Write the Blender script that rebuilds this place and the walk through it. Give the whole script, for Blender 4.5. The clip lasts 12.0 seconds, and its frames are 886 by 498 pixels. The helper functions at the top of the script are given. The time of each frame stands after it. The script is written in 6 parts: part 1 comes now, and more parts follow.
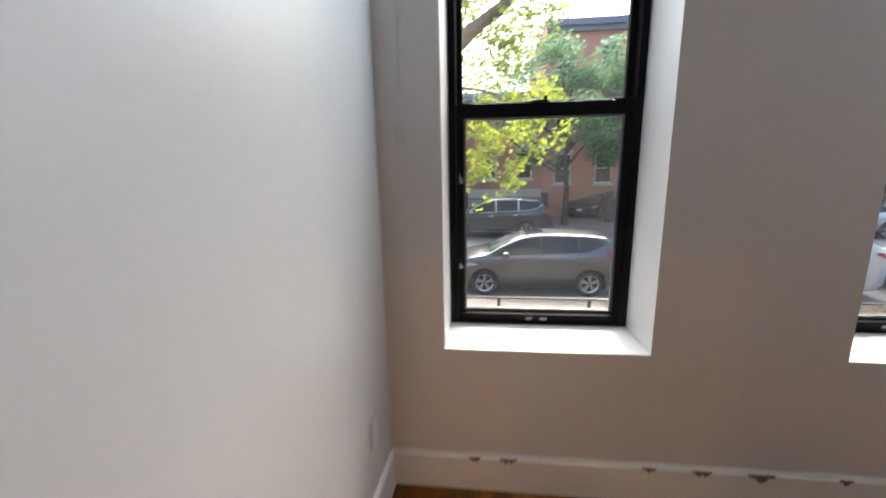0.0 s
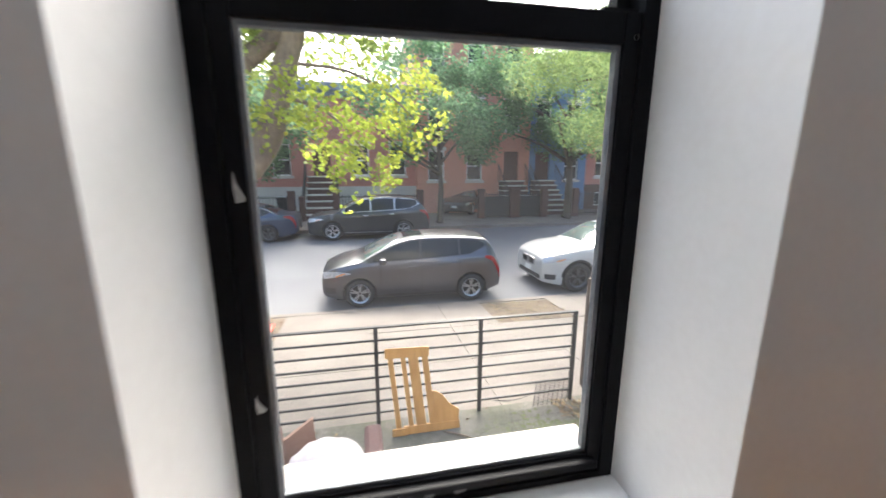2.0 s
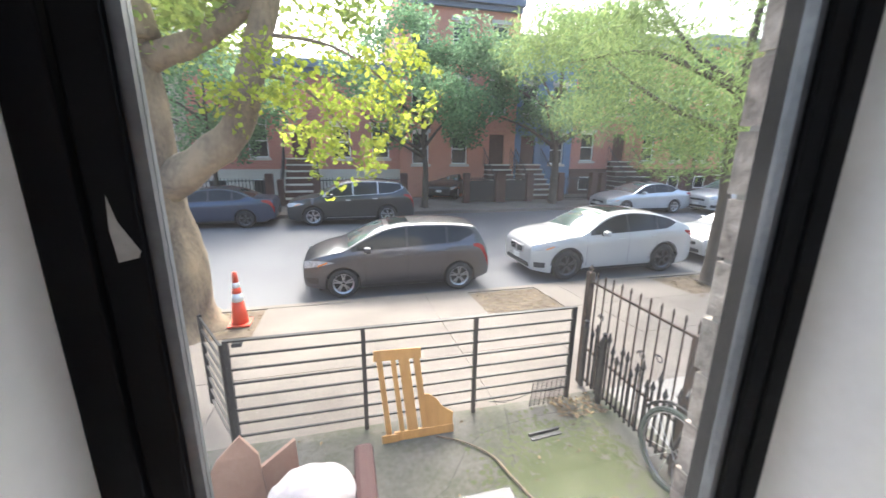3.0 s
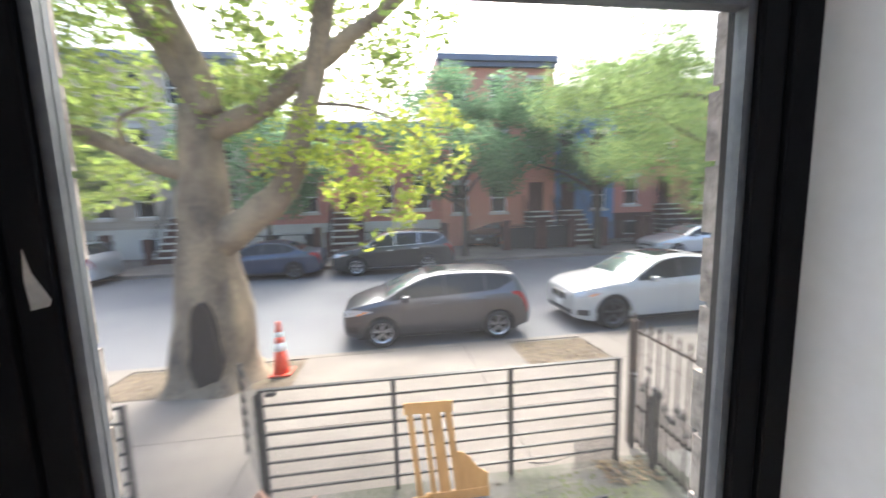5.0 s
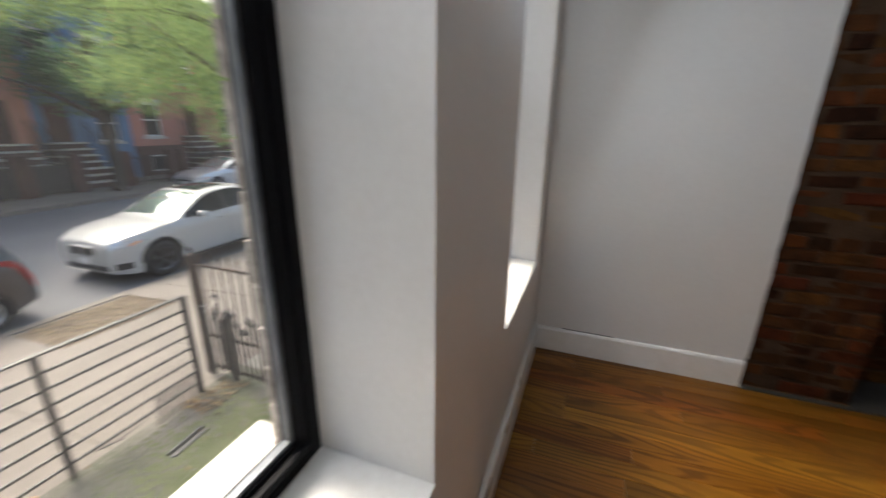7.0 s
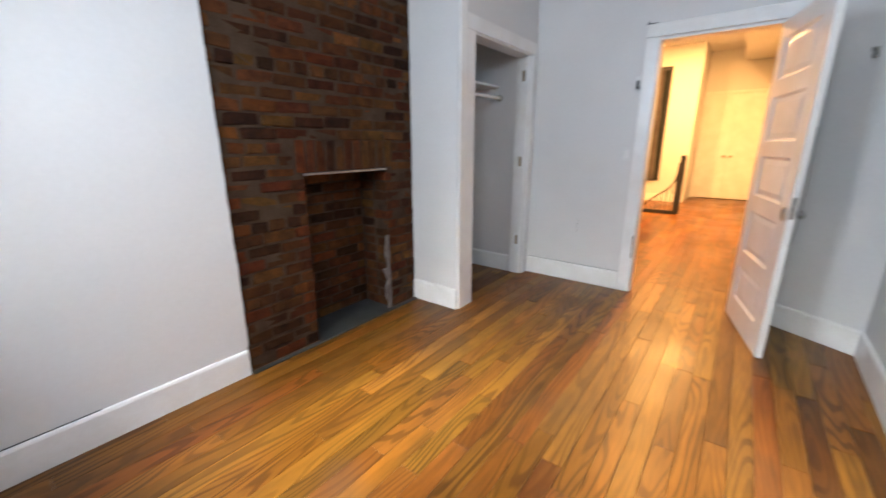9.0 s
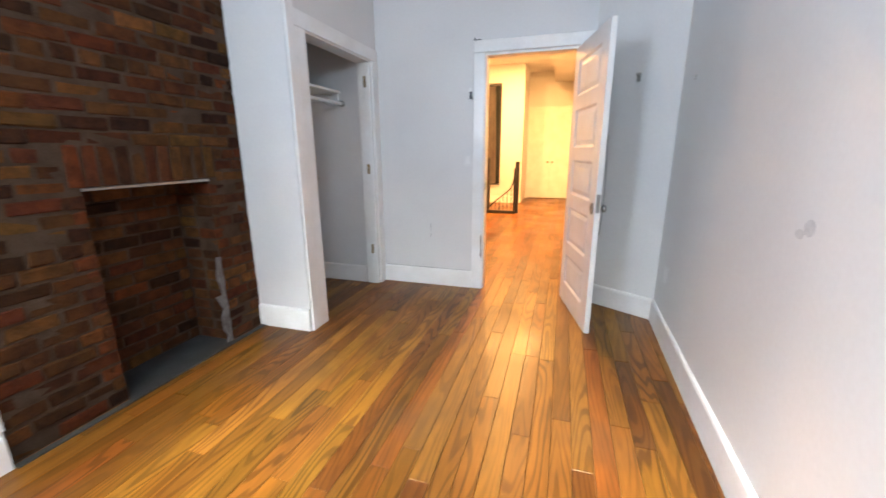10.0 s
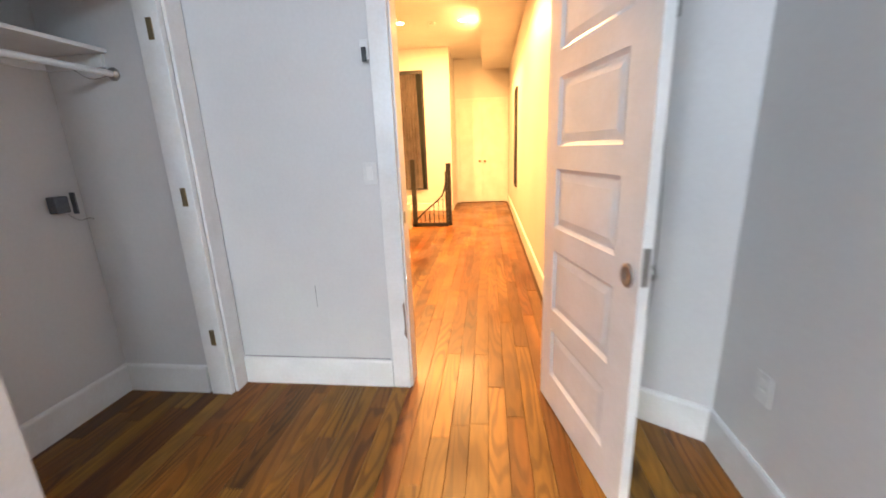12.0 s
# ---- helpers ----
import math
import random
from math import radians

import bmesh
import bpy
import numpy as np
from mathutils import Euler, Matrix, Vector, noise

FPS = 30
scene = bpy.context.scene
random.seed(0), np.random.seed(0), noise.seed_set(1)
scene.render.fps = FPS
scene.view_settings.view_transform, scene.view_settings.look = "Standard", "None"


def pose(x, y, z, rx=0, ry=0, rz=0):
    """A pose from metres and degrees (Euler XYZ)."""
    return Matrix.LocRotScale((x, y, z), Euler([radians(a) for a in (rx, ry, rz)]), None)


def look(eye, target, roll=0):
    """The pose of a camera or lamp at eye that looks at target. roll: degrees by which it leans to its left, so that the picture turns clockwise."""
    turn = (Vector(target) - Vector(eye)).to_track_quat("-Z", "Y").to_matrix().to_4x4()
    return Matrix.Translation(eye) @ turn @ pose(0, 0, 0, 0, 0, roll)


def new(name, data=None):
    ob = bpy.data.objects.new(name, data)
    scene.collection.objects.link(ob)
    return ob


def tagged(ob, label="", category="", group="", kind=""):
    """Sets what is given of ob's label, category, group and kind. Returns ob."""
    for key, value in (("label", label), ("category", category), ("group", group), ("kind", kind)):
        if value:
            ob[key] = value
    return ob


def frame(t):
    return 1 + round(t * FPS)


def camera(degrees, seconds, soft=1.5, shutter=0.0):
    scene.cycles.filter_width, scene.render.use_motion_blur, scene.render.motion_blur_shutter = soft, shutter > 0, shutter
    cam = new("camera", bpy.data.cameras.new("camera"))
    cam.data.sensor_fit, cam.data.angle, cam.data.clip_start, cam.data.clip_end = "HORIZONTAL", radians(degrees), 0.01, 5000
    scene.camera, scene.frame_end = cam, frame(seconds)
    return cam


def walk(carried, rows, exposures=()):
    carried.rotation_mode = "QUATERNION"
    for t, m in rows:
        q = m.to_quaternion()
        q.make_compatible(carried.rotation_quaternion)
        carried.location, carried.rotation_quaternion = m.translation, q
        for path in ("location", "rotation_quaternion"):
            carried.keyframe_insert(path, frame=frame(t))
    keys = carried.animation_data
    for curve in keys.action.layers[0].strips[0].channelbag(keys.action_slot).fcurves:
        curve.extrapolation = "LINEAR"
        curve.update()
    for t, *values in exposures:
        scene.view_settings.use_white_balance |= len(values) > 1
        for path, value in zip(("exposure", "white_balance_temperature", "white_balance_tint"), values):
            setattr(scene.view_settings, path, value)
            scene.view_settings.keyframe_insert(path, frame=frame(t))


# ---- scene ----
cam = camera(97.5, 12.0, shutter=0.5)
PATH = [
    (0, (0.044, 0.304, 1.35), (-0.176, 2.252, 0.954), -1.0),
    (0.5, (0.041, 0.665, 1.374), (0.099, 2.643, 1.083), -0.8),
    (1, (0.059, 0.934, 1.363), (0.281, 2.899, 1.069), -1.3),
    (1.5, (0.117, 1.164, 1.362), (0.341, 3.124, 1.032), -1.0),
    (2, (0.128, 1.353, 1.35), (0.528, 3.267, 0.93), 0.1),
    (2.5, (0.1, 1.653, 1.357), (0.692, 3.509, 0.903), 1.4),
    (3, (0.099, 1.699, 1.378), (0.582, 3.573, 0.875), 0.7),
    (3.2, (0.104, 1.709, 1.359), (0.5, 3.606, 0.863), -0.2),
    (4.8, (0.29, 1.664, 1.373), (0.326, 3.644, 1.095), -1.9),
    (5, (0.227, 1.677, 1.373), (0.503, 3.641, 1.115), -1.6),
    (5.5, (0.062, 1.716, 1.404), (0.859, 3.532, 1.146), 0.0),
    (6, (0.026, 1.639, 1.399), (1.153, 3.258, 1.071), 2.0),
    (6.5, (0.017, 1.507, 1.359), (1.484, 2.778, 0.877), 1.7),
    (7, (0.11, 1.537, 1.333), (1.896, 2.206, 0.733), 0.6),
    (7.5, (0.283, 1.653, 1.283), (2.17, 1.54, 0.63), 1.5),
    (7.7, (0.296, 1.647, 1.29), (2.147, 1.267, 0.633), 1.1),
    (9.3, (0.299, 1.519, 1.264), (1.267, -0.158, 0.767), -0.1),
    (9.5, (0.296, 1.492, 1.256), (1.135, -0.256, 0.767), -0.0),
    (10, (0.274, 1.415, 1.26), (0.841, -0.44, 0.775), -0.3),
    (10.5, (0.241, 1.201, 1.252), (0.633, -0.699, 0.766), -1.0),
    (11, (0.274, 0.846, 1.244), (0.474, -1.082, 0.748), -0.9),
    (11.5, (0.439, 0.383, 1.274), (0.535, -1.546, 0.752), -1.2),
    (12, (0.511, -0.129, 1.293), (0.744, -2.052, 0.795), -2.2),
]

# ---- world, sun, daylight in the windows ----
EXPOSURES = [(0.0, 2.4, 5950, 10), (0.5, 2.25, 5950, 10), (1.0, 2.05, 5950, 10), (1.5, 2.2, 5950, 10), (2.0, 2.45, 5900, 10), (2.5, 2.5, 5850, 10), (6.0, 2.4, 5950, 10), (6.5, 2.1, 6050, 10), (7.0, 1.95, 6200, 10), (7.5, 2.6, 6350, 10), (7.7, 2.7, 6300, 10), (9.5, 3.5, 5600, 10), (12.0, 3.65, 5650, 10)]
walk(cam, [(t, look(eye, target, roll)) for t, eye, target, roll in PATH], EXPOSURES)

world = bpy.data.worlds.new("sky")
scene.world = world
world.use_nodes = True
wn = world.node_tree.nodes
sky = wn.new("ShaderNodeTexSky")
sky.sky_type = "NISHITA"
sky.sun_disc = False
SUN_EL, SUN_AZ = 46.0, 10.0
sky.sun_elevation, sky.sun_rotation = radians(SUN_EL), radians(SUN_AZ)
sky.dust_density, sky.air_density, sky.ozone_density = 9.0, 1.0, 0.5
world.node_tree.links.new(sky.outputs[0], wn["Background"].inputs[0])
wn["Background"].inputs[1].default_value = 0.15

sun_data = bpy.data.lights.new("sun", "SUN")
sun_data.energy, sun_data.angle, sun_data.color = 0.6, radians(16.0), (1.0, 0.93, 0.82)
sun = new("sun", sun_data)
sd = Vector((math.sin(radians(SUN_AZ)) * math.cos(radians(SUN_EL)), math.cos(radians(SUN_AZ)) * math.cos(radians(SUN_EL)), math.sin(radians(SUN_EL))))
sun.matrix_world = look(sd * 40, (0, 0, 0))


def area(name, loc, target, sx, sy, watts, colour):
    d = bpy.data.lights.new(name, "AREA")
    d.shape, d.size, d.size_y, d.energy, d.color = "RECTANGLE", sx, sy, watts, colour
    ob = new(name, d)
    ob.matrix_world = look(loc, target)
    return ob


# sky light that comes in at the heads of the two windows
area("window_daylight", (0.28, 1.80, 2.33), (0.4, -2.2, 0.9), 0.72, 0.3, 2.6, (0.86, 0.94, 1.0))
area("window_daylight", (1.70, 1.80, 1.95), (-0.6, -1.6, 0.9), 0.5, 1.0, 3.0, (0.86, 0.94, 1.0))
WARM = (1.0, 0.45, 0.11)


# ---- small tools ----
def part(name, bm, material, parent=None, label="", smooth=False):
    me = bpy.data.meshes.new(name)
    bm.to_mesh(me)
    bm.free()
    me.materials.append(material)
    if smooth:
        for p in me.polygons:
            p.use_smooth = True
    ob = new(name, me)
    if parent:
        ob.parent = parent
    if label:
        ob["label"] = label
    return ob


def share(name, me, parent, m):
    ob = new(name, me)
    ob.parent = parent
    ob.matrix_basis = m
    return ob


def thing(name, label, category, m=None, group="", kind=""):
    ob = new(name)
    ob.empty_display_size = 0.1
    if m is not None:
        ob.matrix_basis = m
    return tagged(ob, label, category, group, kind)


def box(bm, x0, x1, y0, y1, z0, z1):
    v = [bm.verts.new(p) for p in ((x0, y0, z0), (x1, y0, z0), (x1, y1, z0), (x0, y1, z0), (x0, y0, z1), (x1, y0, z1), (x1, y1, z1), (x0, y1, z1))]
    for f in ((3, 2, 1, 0), (4, 5, 6, 7), (0, 1, 5, 4), (1, 2, 6, 5), (2, 3, 7, 6), (3, 0, 4, 7)):
        bm.faces.new([v[i] for i in f])


def bx(*boxes, bevel=0.0, seg=2):
    bm = bmesh.new()
    for b in boxes:
        box(bm, *b)
    if bevel:
        bmesh.ops.bevel(bm, geom=bm.edges[:], offset=bevel, segments=seg, affect="EDGES", profile=0.5)
    return bm


def prism(bm, pts, z0, z1):
    a = [bm.verts.new((x, y, z0)) for x, y in pts]
    b = [bm.verts.new((x, y, z1)) for x, y in pts]
    n = len(pts)
    bm.faces.new(a[::-1]), bm.faces.new(b)
    for i in range(n):
        bm.faces.new((a[i], a[(i + 1) % n], b[(i + 1) % n], b[i]))
    bmesh.ops.recalc_face_normals(bm, faces=bm.faces[:])


def slab(bm, pts, off):
    """A flat polygon in space, given a thickness along off."""
    a = [bm.verts.new(p) for p in pts]
    b = [bm.verts.new(Vector(p) + Vector(off)) for p in pts]
    n = len(pts)
    bm.faces.new(a[::-1]), bm.faces.new(b)
    for i in range(n):
        bm.faces.new((a[i], a[(i + 1) % n], b[(i + 1) % n], b[i]))
    bmesh.ops.recalc_face_normals(bm, faces=bm.faces[:])


def tube(bm, pts, radii, n=8, wob=0.0):
    """A tapered tube along a line of points."""
    rings, pts = [], [Vector(p) for p in pts]
    for i, p in enumerate(pts):
        d = (pts[min(i + 1, len(pts) - 1)] - pts[max(i - 1, 0)]).normalized()
        s = d.cross(Vector((0.31, 0.95, 0.05))).normalized()
        u = s.cross(d)
        r = radii[i] if isinstance(radii, (list, tuple)) else radii
        ring = []
        for k in range(n):
            a = 2 * math.pi * k / n
            q = p + (s * math.cos(a) + u * math.sin(a)) * r
            if wob:
                q += (q - p) * wob * noise.noise(q * 3.1)
            ring.append(bm.verts.new(q))
        rings.append(ring)
    for a, b in zip(rings, rings[1:]):
        for k in range(n):
            bm.faces.new((a[k], a[(k + 1) % n], b[(k + 1) % n], b[k]))
    bm.faces.new(rings[0][::-1]), bm.faces.new(rings[-1])
    bmesh.ops.recalc_face_normals(bm, faces=bm.faces[:])


def tb(*args, **kw):
    bm = bmesh.new()
    tube(bm, *args, **kw)
    return bm


def smooth_line(pts, k=4):
    """More points along a soft curve through the given ones."""
    pts, out = [Vector(p) for p in pts], []
    for i in range(len(pts) - 1):
        p0, p1, p2, p3 = pts[max(i - 1, 0)], pts[i], pts[i + 1], pts[min(i + 2, len(pts) - 1)]
        for j in range(k):
            t = j / k
            out.append(0.5 * (2 * p1 + (p2 - p0) * t + (2 * p0 - 5 * p1 + 4 * p2 - p3) * t * t + (3 * p1 - p0 - 3 * p2 + p3) * t ** 3))
    return out + [pts[-1]]


def lathe(profile, n=20, axis="z"):
    bm = bmesh.new()
    rings = []
    for r, h in profile:
        ring = []
        for k in range(n):
            a = 2 * math.pi * k / n
            c, s = r * math.cos(a), r * math.sin(a)
            ring.append(bm.verts.new((c, s, h) if axis == "z" else (c, h, s) if axis == "y" else (h, c, s)))
        rings.append(ring)
    for a, b in zip(rings, rings[1:]):
        for k in range(n):
            bm.faces.new((a[k], a[(k + 1) % n], b[(k + 1) % n], b[k]))
    for ring in (rings[0], rings[-1]):
        if profile[0][0] > 1e-4 and profile[0] != profile[-1]:
            bm.faces.new(ring)
    bmesh.ops.recalc_face_normals(bm, faces=bm.faces[:])
    return bm


# ---- materials ----
def mat(name, c1, c2=None, rough=0.5, metal=0.0, scale=3.0, fine=40.0, bump=0.1, stretch=(1, 1, 1), vary="", amount=0.35, spec=0.5, detail=6.0, coat=0.0, dist=0.01):
    """Two tones mixed by a large and a fine noise; vary: 'object' or 'island' for piece-to-piece change."""
    m = bpy.data.materials.new(name)
    m.use_nodes = True
    nt = m.node_tree
    nn, ln = nt.nodes, nt.links.new
    bs = nn["Principled BSDF"]
    c2 = c2 or tuple(c * 0.82 for c in c1)
    geo, mp = nn.new("ShaderNodeNewGeometry"), nn.new("ShaderNodeMapping")
    ln(geo.outputs["Position"], mp.inputs["Vector"])
    mp.inputs["Scale"].default_value = stretch
    rnd = None
    if vary == "object":
        rnd = nn.new("ShaderNodeObjectInfo").outputs["Random"]
    elif vary == "island":
        rnd = geo.outputs["Random Per Island"]
    if rnd is not None:
        sc = nn.new("ShaderNodeVectorMath")
        sc.operation = "SCALE"
        sc.inputs[0].default_value = (17.0, 29.0, 13.0)
        ln(rnd, sc.inputs["Scale"])
        ln(sc.outputs[0], mp.inputs["Location"])
    n1, n2 = nn.new("ShaderNodeTexNoise"), nn.new("ShaderNodeTexNoise")
    n1.inputs["Scale"].default_value, n1.inputs["Detail"].default_value = scale, detail
    n2.inputs["Scale"].default_value, n2.inputs["Detail"].default_value = fine, 5.0
    ln(mp.outputs[0], n1.inputs["Vector"]), ln(mp.outputs[0], n2.inputs["Vector"])
    add = nn.new("ShaderNodeMath")
    add.operation = "MULTIPLY_ADD"
    ln(n2.outputs["Fac"], add.inputs[0])
    add.inputs[1].default_value = 0.45
    ln(n1.outputs["Fac"], add.inputs[2])
    ramp = nn.new("ShaderNodeValToRGB")
    ramp.color_ramp.elements[0].position, ramp.color_ramp.elements[1].position = 0.5, 0.95
    ramp.color_ramp.elements[0].color, ramp.color_ramp.elements[1].color = (*c1, 1), (*c2, 1)
    ln(add.outputs[0], ramp.inputs["Fac"])
    out = ramp.outputs["Color"]
    if rnd is not None:
        hsv, mr = nn.new("ShaderNodeHueSaturation"), nn.new("ShaderNodeMapRange")
        mr.inputs["To Min"].default_value, mr.inputs["To Max"].default_value = 1 - amount, 1 + amount
        ln(rnd, mr.inputs["Value"]), ln(mr.outputs[0], hsv.inputs["Value"]), ln(out, hsv.inputs["Color"])
        hr, h2 = nn.new("ShaderNodeMapRange"), nn.new("ShaderNodeMath")
        h2.operation = "FRACT"
        h1 = nn.new("ShaderNodeMath")
        h1.operation = "MULTIPLY"
        h1.inputs[1].default_value = 7.31
        ln(rnd, h1.inputs[0]), ln(h1.outputs[0], h2.inputs[0]), ln(h2.outputs[0], hr.inputs["Value"])
        hr.inputs["To Min"].default_value, hr.inputs["To Max"].default_value = 0.49, 0.51
        ln(hr.outputs[0], hsv.inputs["Hue"])
        out = hsv.outputs["Color"]
    ln(out, bs.inputs["Base Color"])
    bs.inputs["Roughness"].default_value, bs.inputs["Metallic"].default_value = rough, metal
    bs.inputs["Specular IOR Level"].default_value = spec
    bs.inputs["Coat Weight"].default_value = coat
    bs.inputs["Coat Roughness"].default_value = 0.08
    if bump:
        b = nn.new("ShaderNodeBump")
        b.inputs["Strength"].default_value, b.inputs["Distance"].default_value = bump, dist
        ln(add.outputs[0], b.inputs["Height"]), ln(b.outputs[0], bs.inputs["Normal"])
    return m


def tones(m, stops, factor=1.0):
    """Give each piece a tone of its own from a row of base colours."""
    nn, ln = m.node_tree.nodes, m.node_tree.links.new
    hsv = [n for n in nn if n.type == "HUE_SAT"][0]
    rnd = [k for k in m.node_tree.links if k.to_node.type == "MAP_RANGE"][0].from_socket
    mul, fr, ramp, mix = nn.new("ShaderNodeMath"), nn.new("ShaderNodeMath"), nn.new("ShaderNodeValToRGB"), nn.new("ShaderNodeMix")
    mul.operation, fr.operation = "MULTIPLY", "FRACT"
    mul.inputs[1].default_value = 13.7
    ln(rnd, mul.inputs[0]), ln(mul.outputs[0], fr.inputs[0]), ln(fr.outputs[0], ramp.inputs["Fac"])
    cr = ramp.color_ramp
    cr.interpolation = "CONSTANT"
    while len(cr.elements) < len(stops):
        cr.elements.new(0.5)
    for i, (e, c) in enumerate(zip(cr.elements, stops)):
        e.position, e.color = i / len(stops), (*c, 1)
    mix.data_type, mix.blend_type = "RGBA", "MULTIPLY"
    mix.inputs["Factor"].default_value = factor
    old = hsv.inputs["Color"].links[0].from_socket
    ln(old, mix.inputs["A"]), ln(ramp.outputs["Color"], mix.inputs["B"]), ln(mix.outputs["Result"], hsv.inputs["Color"])


def wood_floor(name, vary):
    """Oak strips in honey, amber, red and brown with dark cathedral grain, varnished and worn."""
    m = mat(name, (0.25, 0.108, 0.0115), (0.12, 0.049, 0.0065), 0.36, 0, 5.0, 30.0, 0.12, (1.6, 0.22, 1), vary, 0.22, 0.3, dist=0.004)
    tones(m, [(1, 1, 1), (0.74, 0.66, 0.62), (0.98, 0.98, 0.9), (0.86, 0.74, 0.70), (1.12, 1.22, 1.4), (0.66, 0.62, 0.64), (0.92, 0.82, 0.74), (1.05, 1.05, 1.0)])
    nn, ln = m.node_tree.nodes, m.node_tree.links.new
    bs = nn["Principled BSDF"]
    mp = [n for n in nn if n.type == "MAPPING"][0]
    # growth rings: level lines of a long drawn-out noise
    v2, nz, k1, sn, ramp = nn.new("ShaderNodeMapping"), nn.new("ShaderNodeTexNoise"), nn.new("ShaderNodeMath"), nn.new("ShaderNodeMath"), nn.new("ShaderNodeValToRGB")
    v2.inputs["Scale"].default_value = (4.2, 3.2, 1)
    nz.inputs["Scale"].default_value, nz.inputs["Detail"].default_value, nz.inputs["Roughness"].default_value = 1.0, 1.6, 0.35
    ln(mp.outputs[0], v2.inputs["Vector"]), ln(v2.outputs[0], nz.inputs["Vector"])
    k1.operation, sn.operation = "MULTIPLY", "SINE"
    k1.inputs[1].default_value = 105.0
    ln(nz.outputs["Fac"], k1.inputs[0]), ln(k1.outputs[0], sn.inputs[0])
    ramp.color_ramp.elements[0].position, ramp.color_ramp.elements[1].position = 0.0, 0.75
    ramp.color_ramp.elements[0].color, ramp.color_ramp.elements[1].color = (1, 1, 1, 1), (0.36, 0.28, 0.24, 1)
    ln(sn.outputs[0], ramp.inputs["Fac"])
    pore = nn.new("ShaderNodeTexNoise")
    pore.inputs["Scale"].default_value, pore.inputs["Detail"].default_value = 2.4, 4.0
    ln(mp.outputs[0], pore.inputs["Vector"])
    pr = nn.new("ShaderNodeMapRange")
    pr.inputs["From Min"].default_value, pr.inputs["From Max"].default_value = 0.35, 0.65
    pr.inputs["To Min"].default_value, pr.inputs["To Max"].default_value = 0.15, 0.9
    ln(pore.outputs["Fac"], pr.inputs["Value"])
    mul = nn.new("ShaderNodeMix")
    mul.data_type, mul.blend_type = "RGBA", "MULTIPLY"
    ln(pr.outputs[0], mul.inputs["Factor"])
    old = bs.inputs["Base Color"].links[0].from_socket
    ln(old, mul.inputs["A"]), ln(ramp.outputs["Color"], mul.inputs["B"])
    # worn grey tracks where the varnish has gone
    geo, wn_, wr = nn.new("ShaderNodeNewGeometry"), nn.new("ShaderNodeTexNoise"), nn.new("ShaderNodeMapRange")
    wn_.inputs["Scale"].default_value, wn_.inputs["Detail"].default_value = 1.7, 6.0
    ln(geo.outputs["Position"], wn_.inputs["Vector"]), ln(wn_.outputs["Fac"], wr.inputs["Value"])
    wr.inputs["From Min"].default_value, wr.inputs["From Max"].default_value, wr.inputs["To Max"].default_value = 0.55, 0.75, 0.55
    worn = nn.new("ShaderNodeMix")
    worn.data_type = "RGBA"
    worn.inputs["B"].default_value = (0.11, 0.062, 0.027, 1)
    ln(wr.outputs[0], worn.inputs["Factor"]), ln(mul.outputs["Result"], worn.inputs["A"]), ln(worn.outputs["Result"], bs.inputs["Base Color"])
    rr_ = nn.new("ShaderNodeMapRange")
    rr_.inputs["From Min"].default_value, rr_.inputs["From Max"].default_value = 0.4, 0.7
    rr_.inputs["To Min"].default_value, rr_.inputs["To Max"].default_value = 0.30, 0.52
    ln(wn_.outputs["Fac"], rr_.inputs["Value"]), ln(rr_.outputs[0], bs.inputs["Roughness"])
    return m


def glass_mat(name, tint=(0.96, 0.98, 0.98), gloss=0.02, film=0.006):
    """A thin clear pane: straight through, a little mirror, a faint film of dirt in smears."""
    m = bpy.data.materials.new(name)
    m.use_nodes = True
    nn, ln = m.node_tree.nodes, m.node_tree.links.new
    nn.remove(nn["Principled BSDF"])
    tr, gl, df = nn.new("ShaderNodeBsdfTransparent"), nn.new("ShaderNodeBsdfGlossy"), nn.new("ShaderNodeBsdfTranslucent")
    tr.inputs[0].default_value, gl.inputs["Roughness"].default_value = (*tint, 1), gloss
    df.inputs[0].default_value = (0.9, 0.92, 0.95, 1)
    fw, fr, mx, mx2 = nn.new("ShaderNodeLayerWeight"), nn.new("ShaderNodeMath"), nn.new("ShaderNodeMixShader"), nn.new("ShaderNodeMixShader")
    fw.inputs["Blend"].default_value = 0.5
    fr.operation = "POWER"
    fr.inputs[1].default_value = 5.0
    ln(fw.outputs["Facing"], fr.inputs[0])
    geo, nz, mr = nn.new("ShaderNodeNewGeometry"), nn.new("ShaderNodeTexNoise"), nn.new("ShaderNodeMapRange")
    nz.inputs["Scale"].default_value, nz.inputs["Detail"].default_value, nz.inputs["Distortion"].default_value = 4.0, 8.0, 1.0
    ln(geo.outputs["Position"], nz.inputs["Vector"]), ln(nz.outputs["Fac"], mr.inputs["Value"])
    mr.inputs["From Min"].default_value, mr.inputs["From Max"].default_value = 0.35, 0.75
    mr.inputs["To Min"].default_value, mr.inputs["To Max"].default_value = film * 0.6, film * 1.6
    ln(mr.outputs[0], mx2.inputs[0]), ln(tr.outputs[0], mx2.inputs[1]), ln(df.outputs[0], mx2.inputs[2])
    ln(fr.outputs[0], mx.inputs[0]), ln(mx2.outputs[0], mx.inputs[1]), ln(gl.outputs[0], mx.inputs[2])
    ln(mx.outputs[0], nn["Material Output"].inputs["Surface"])
    return m


def glow_mat(name, colour, strength):
    m = bpy.data.materials.new(name)
    m.use_nodes = True
    bs = m.node_tree.nodes["Principled BSDF"]
    bs.inputs["Emission Color"].default_value, bs.inputs["Emission Strength"].default_value = (*colour, 1), strength
    return m


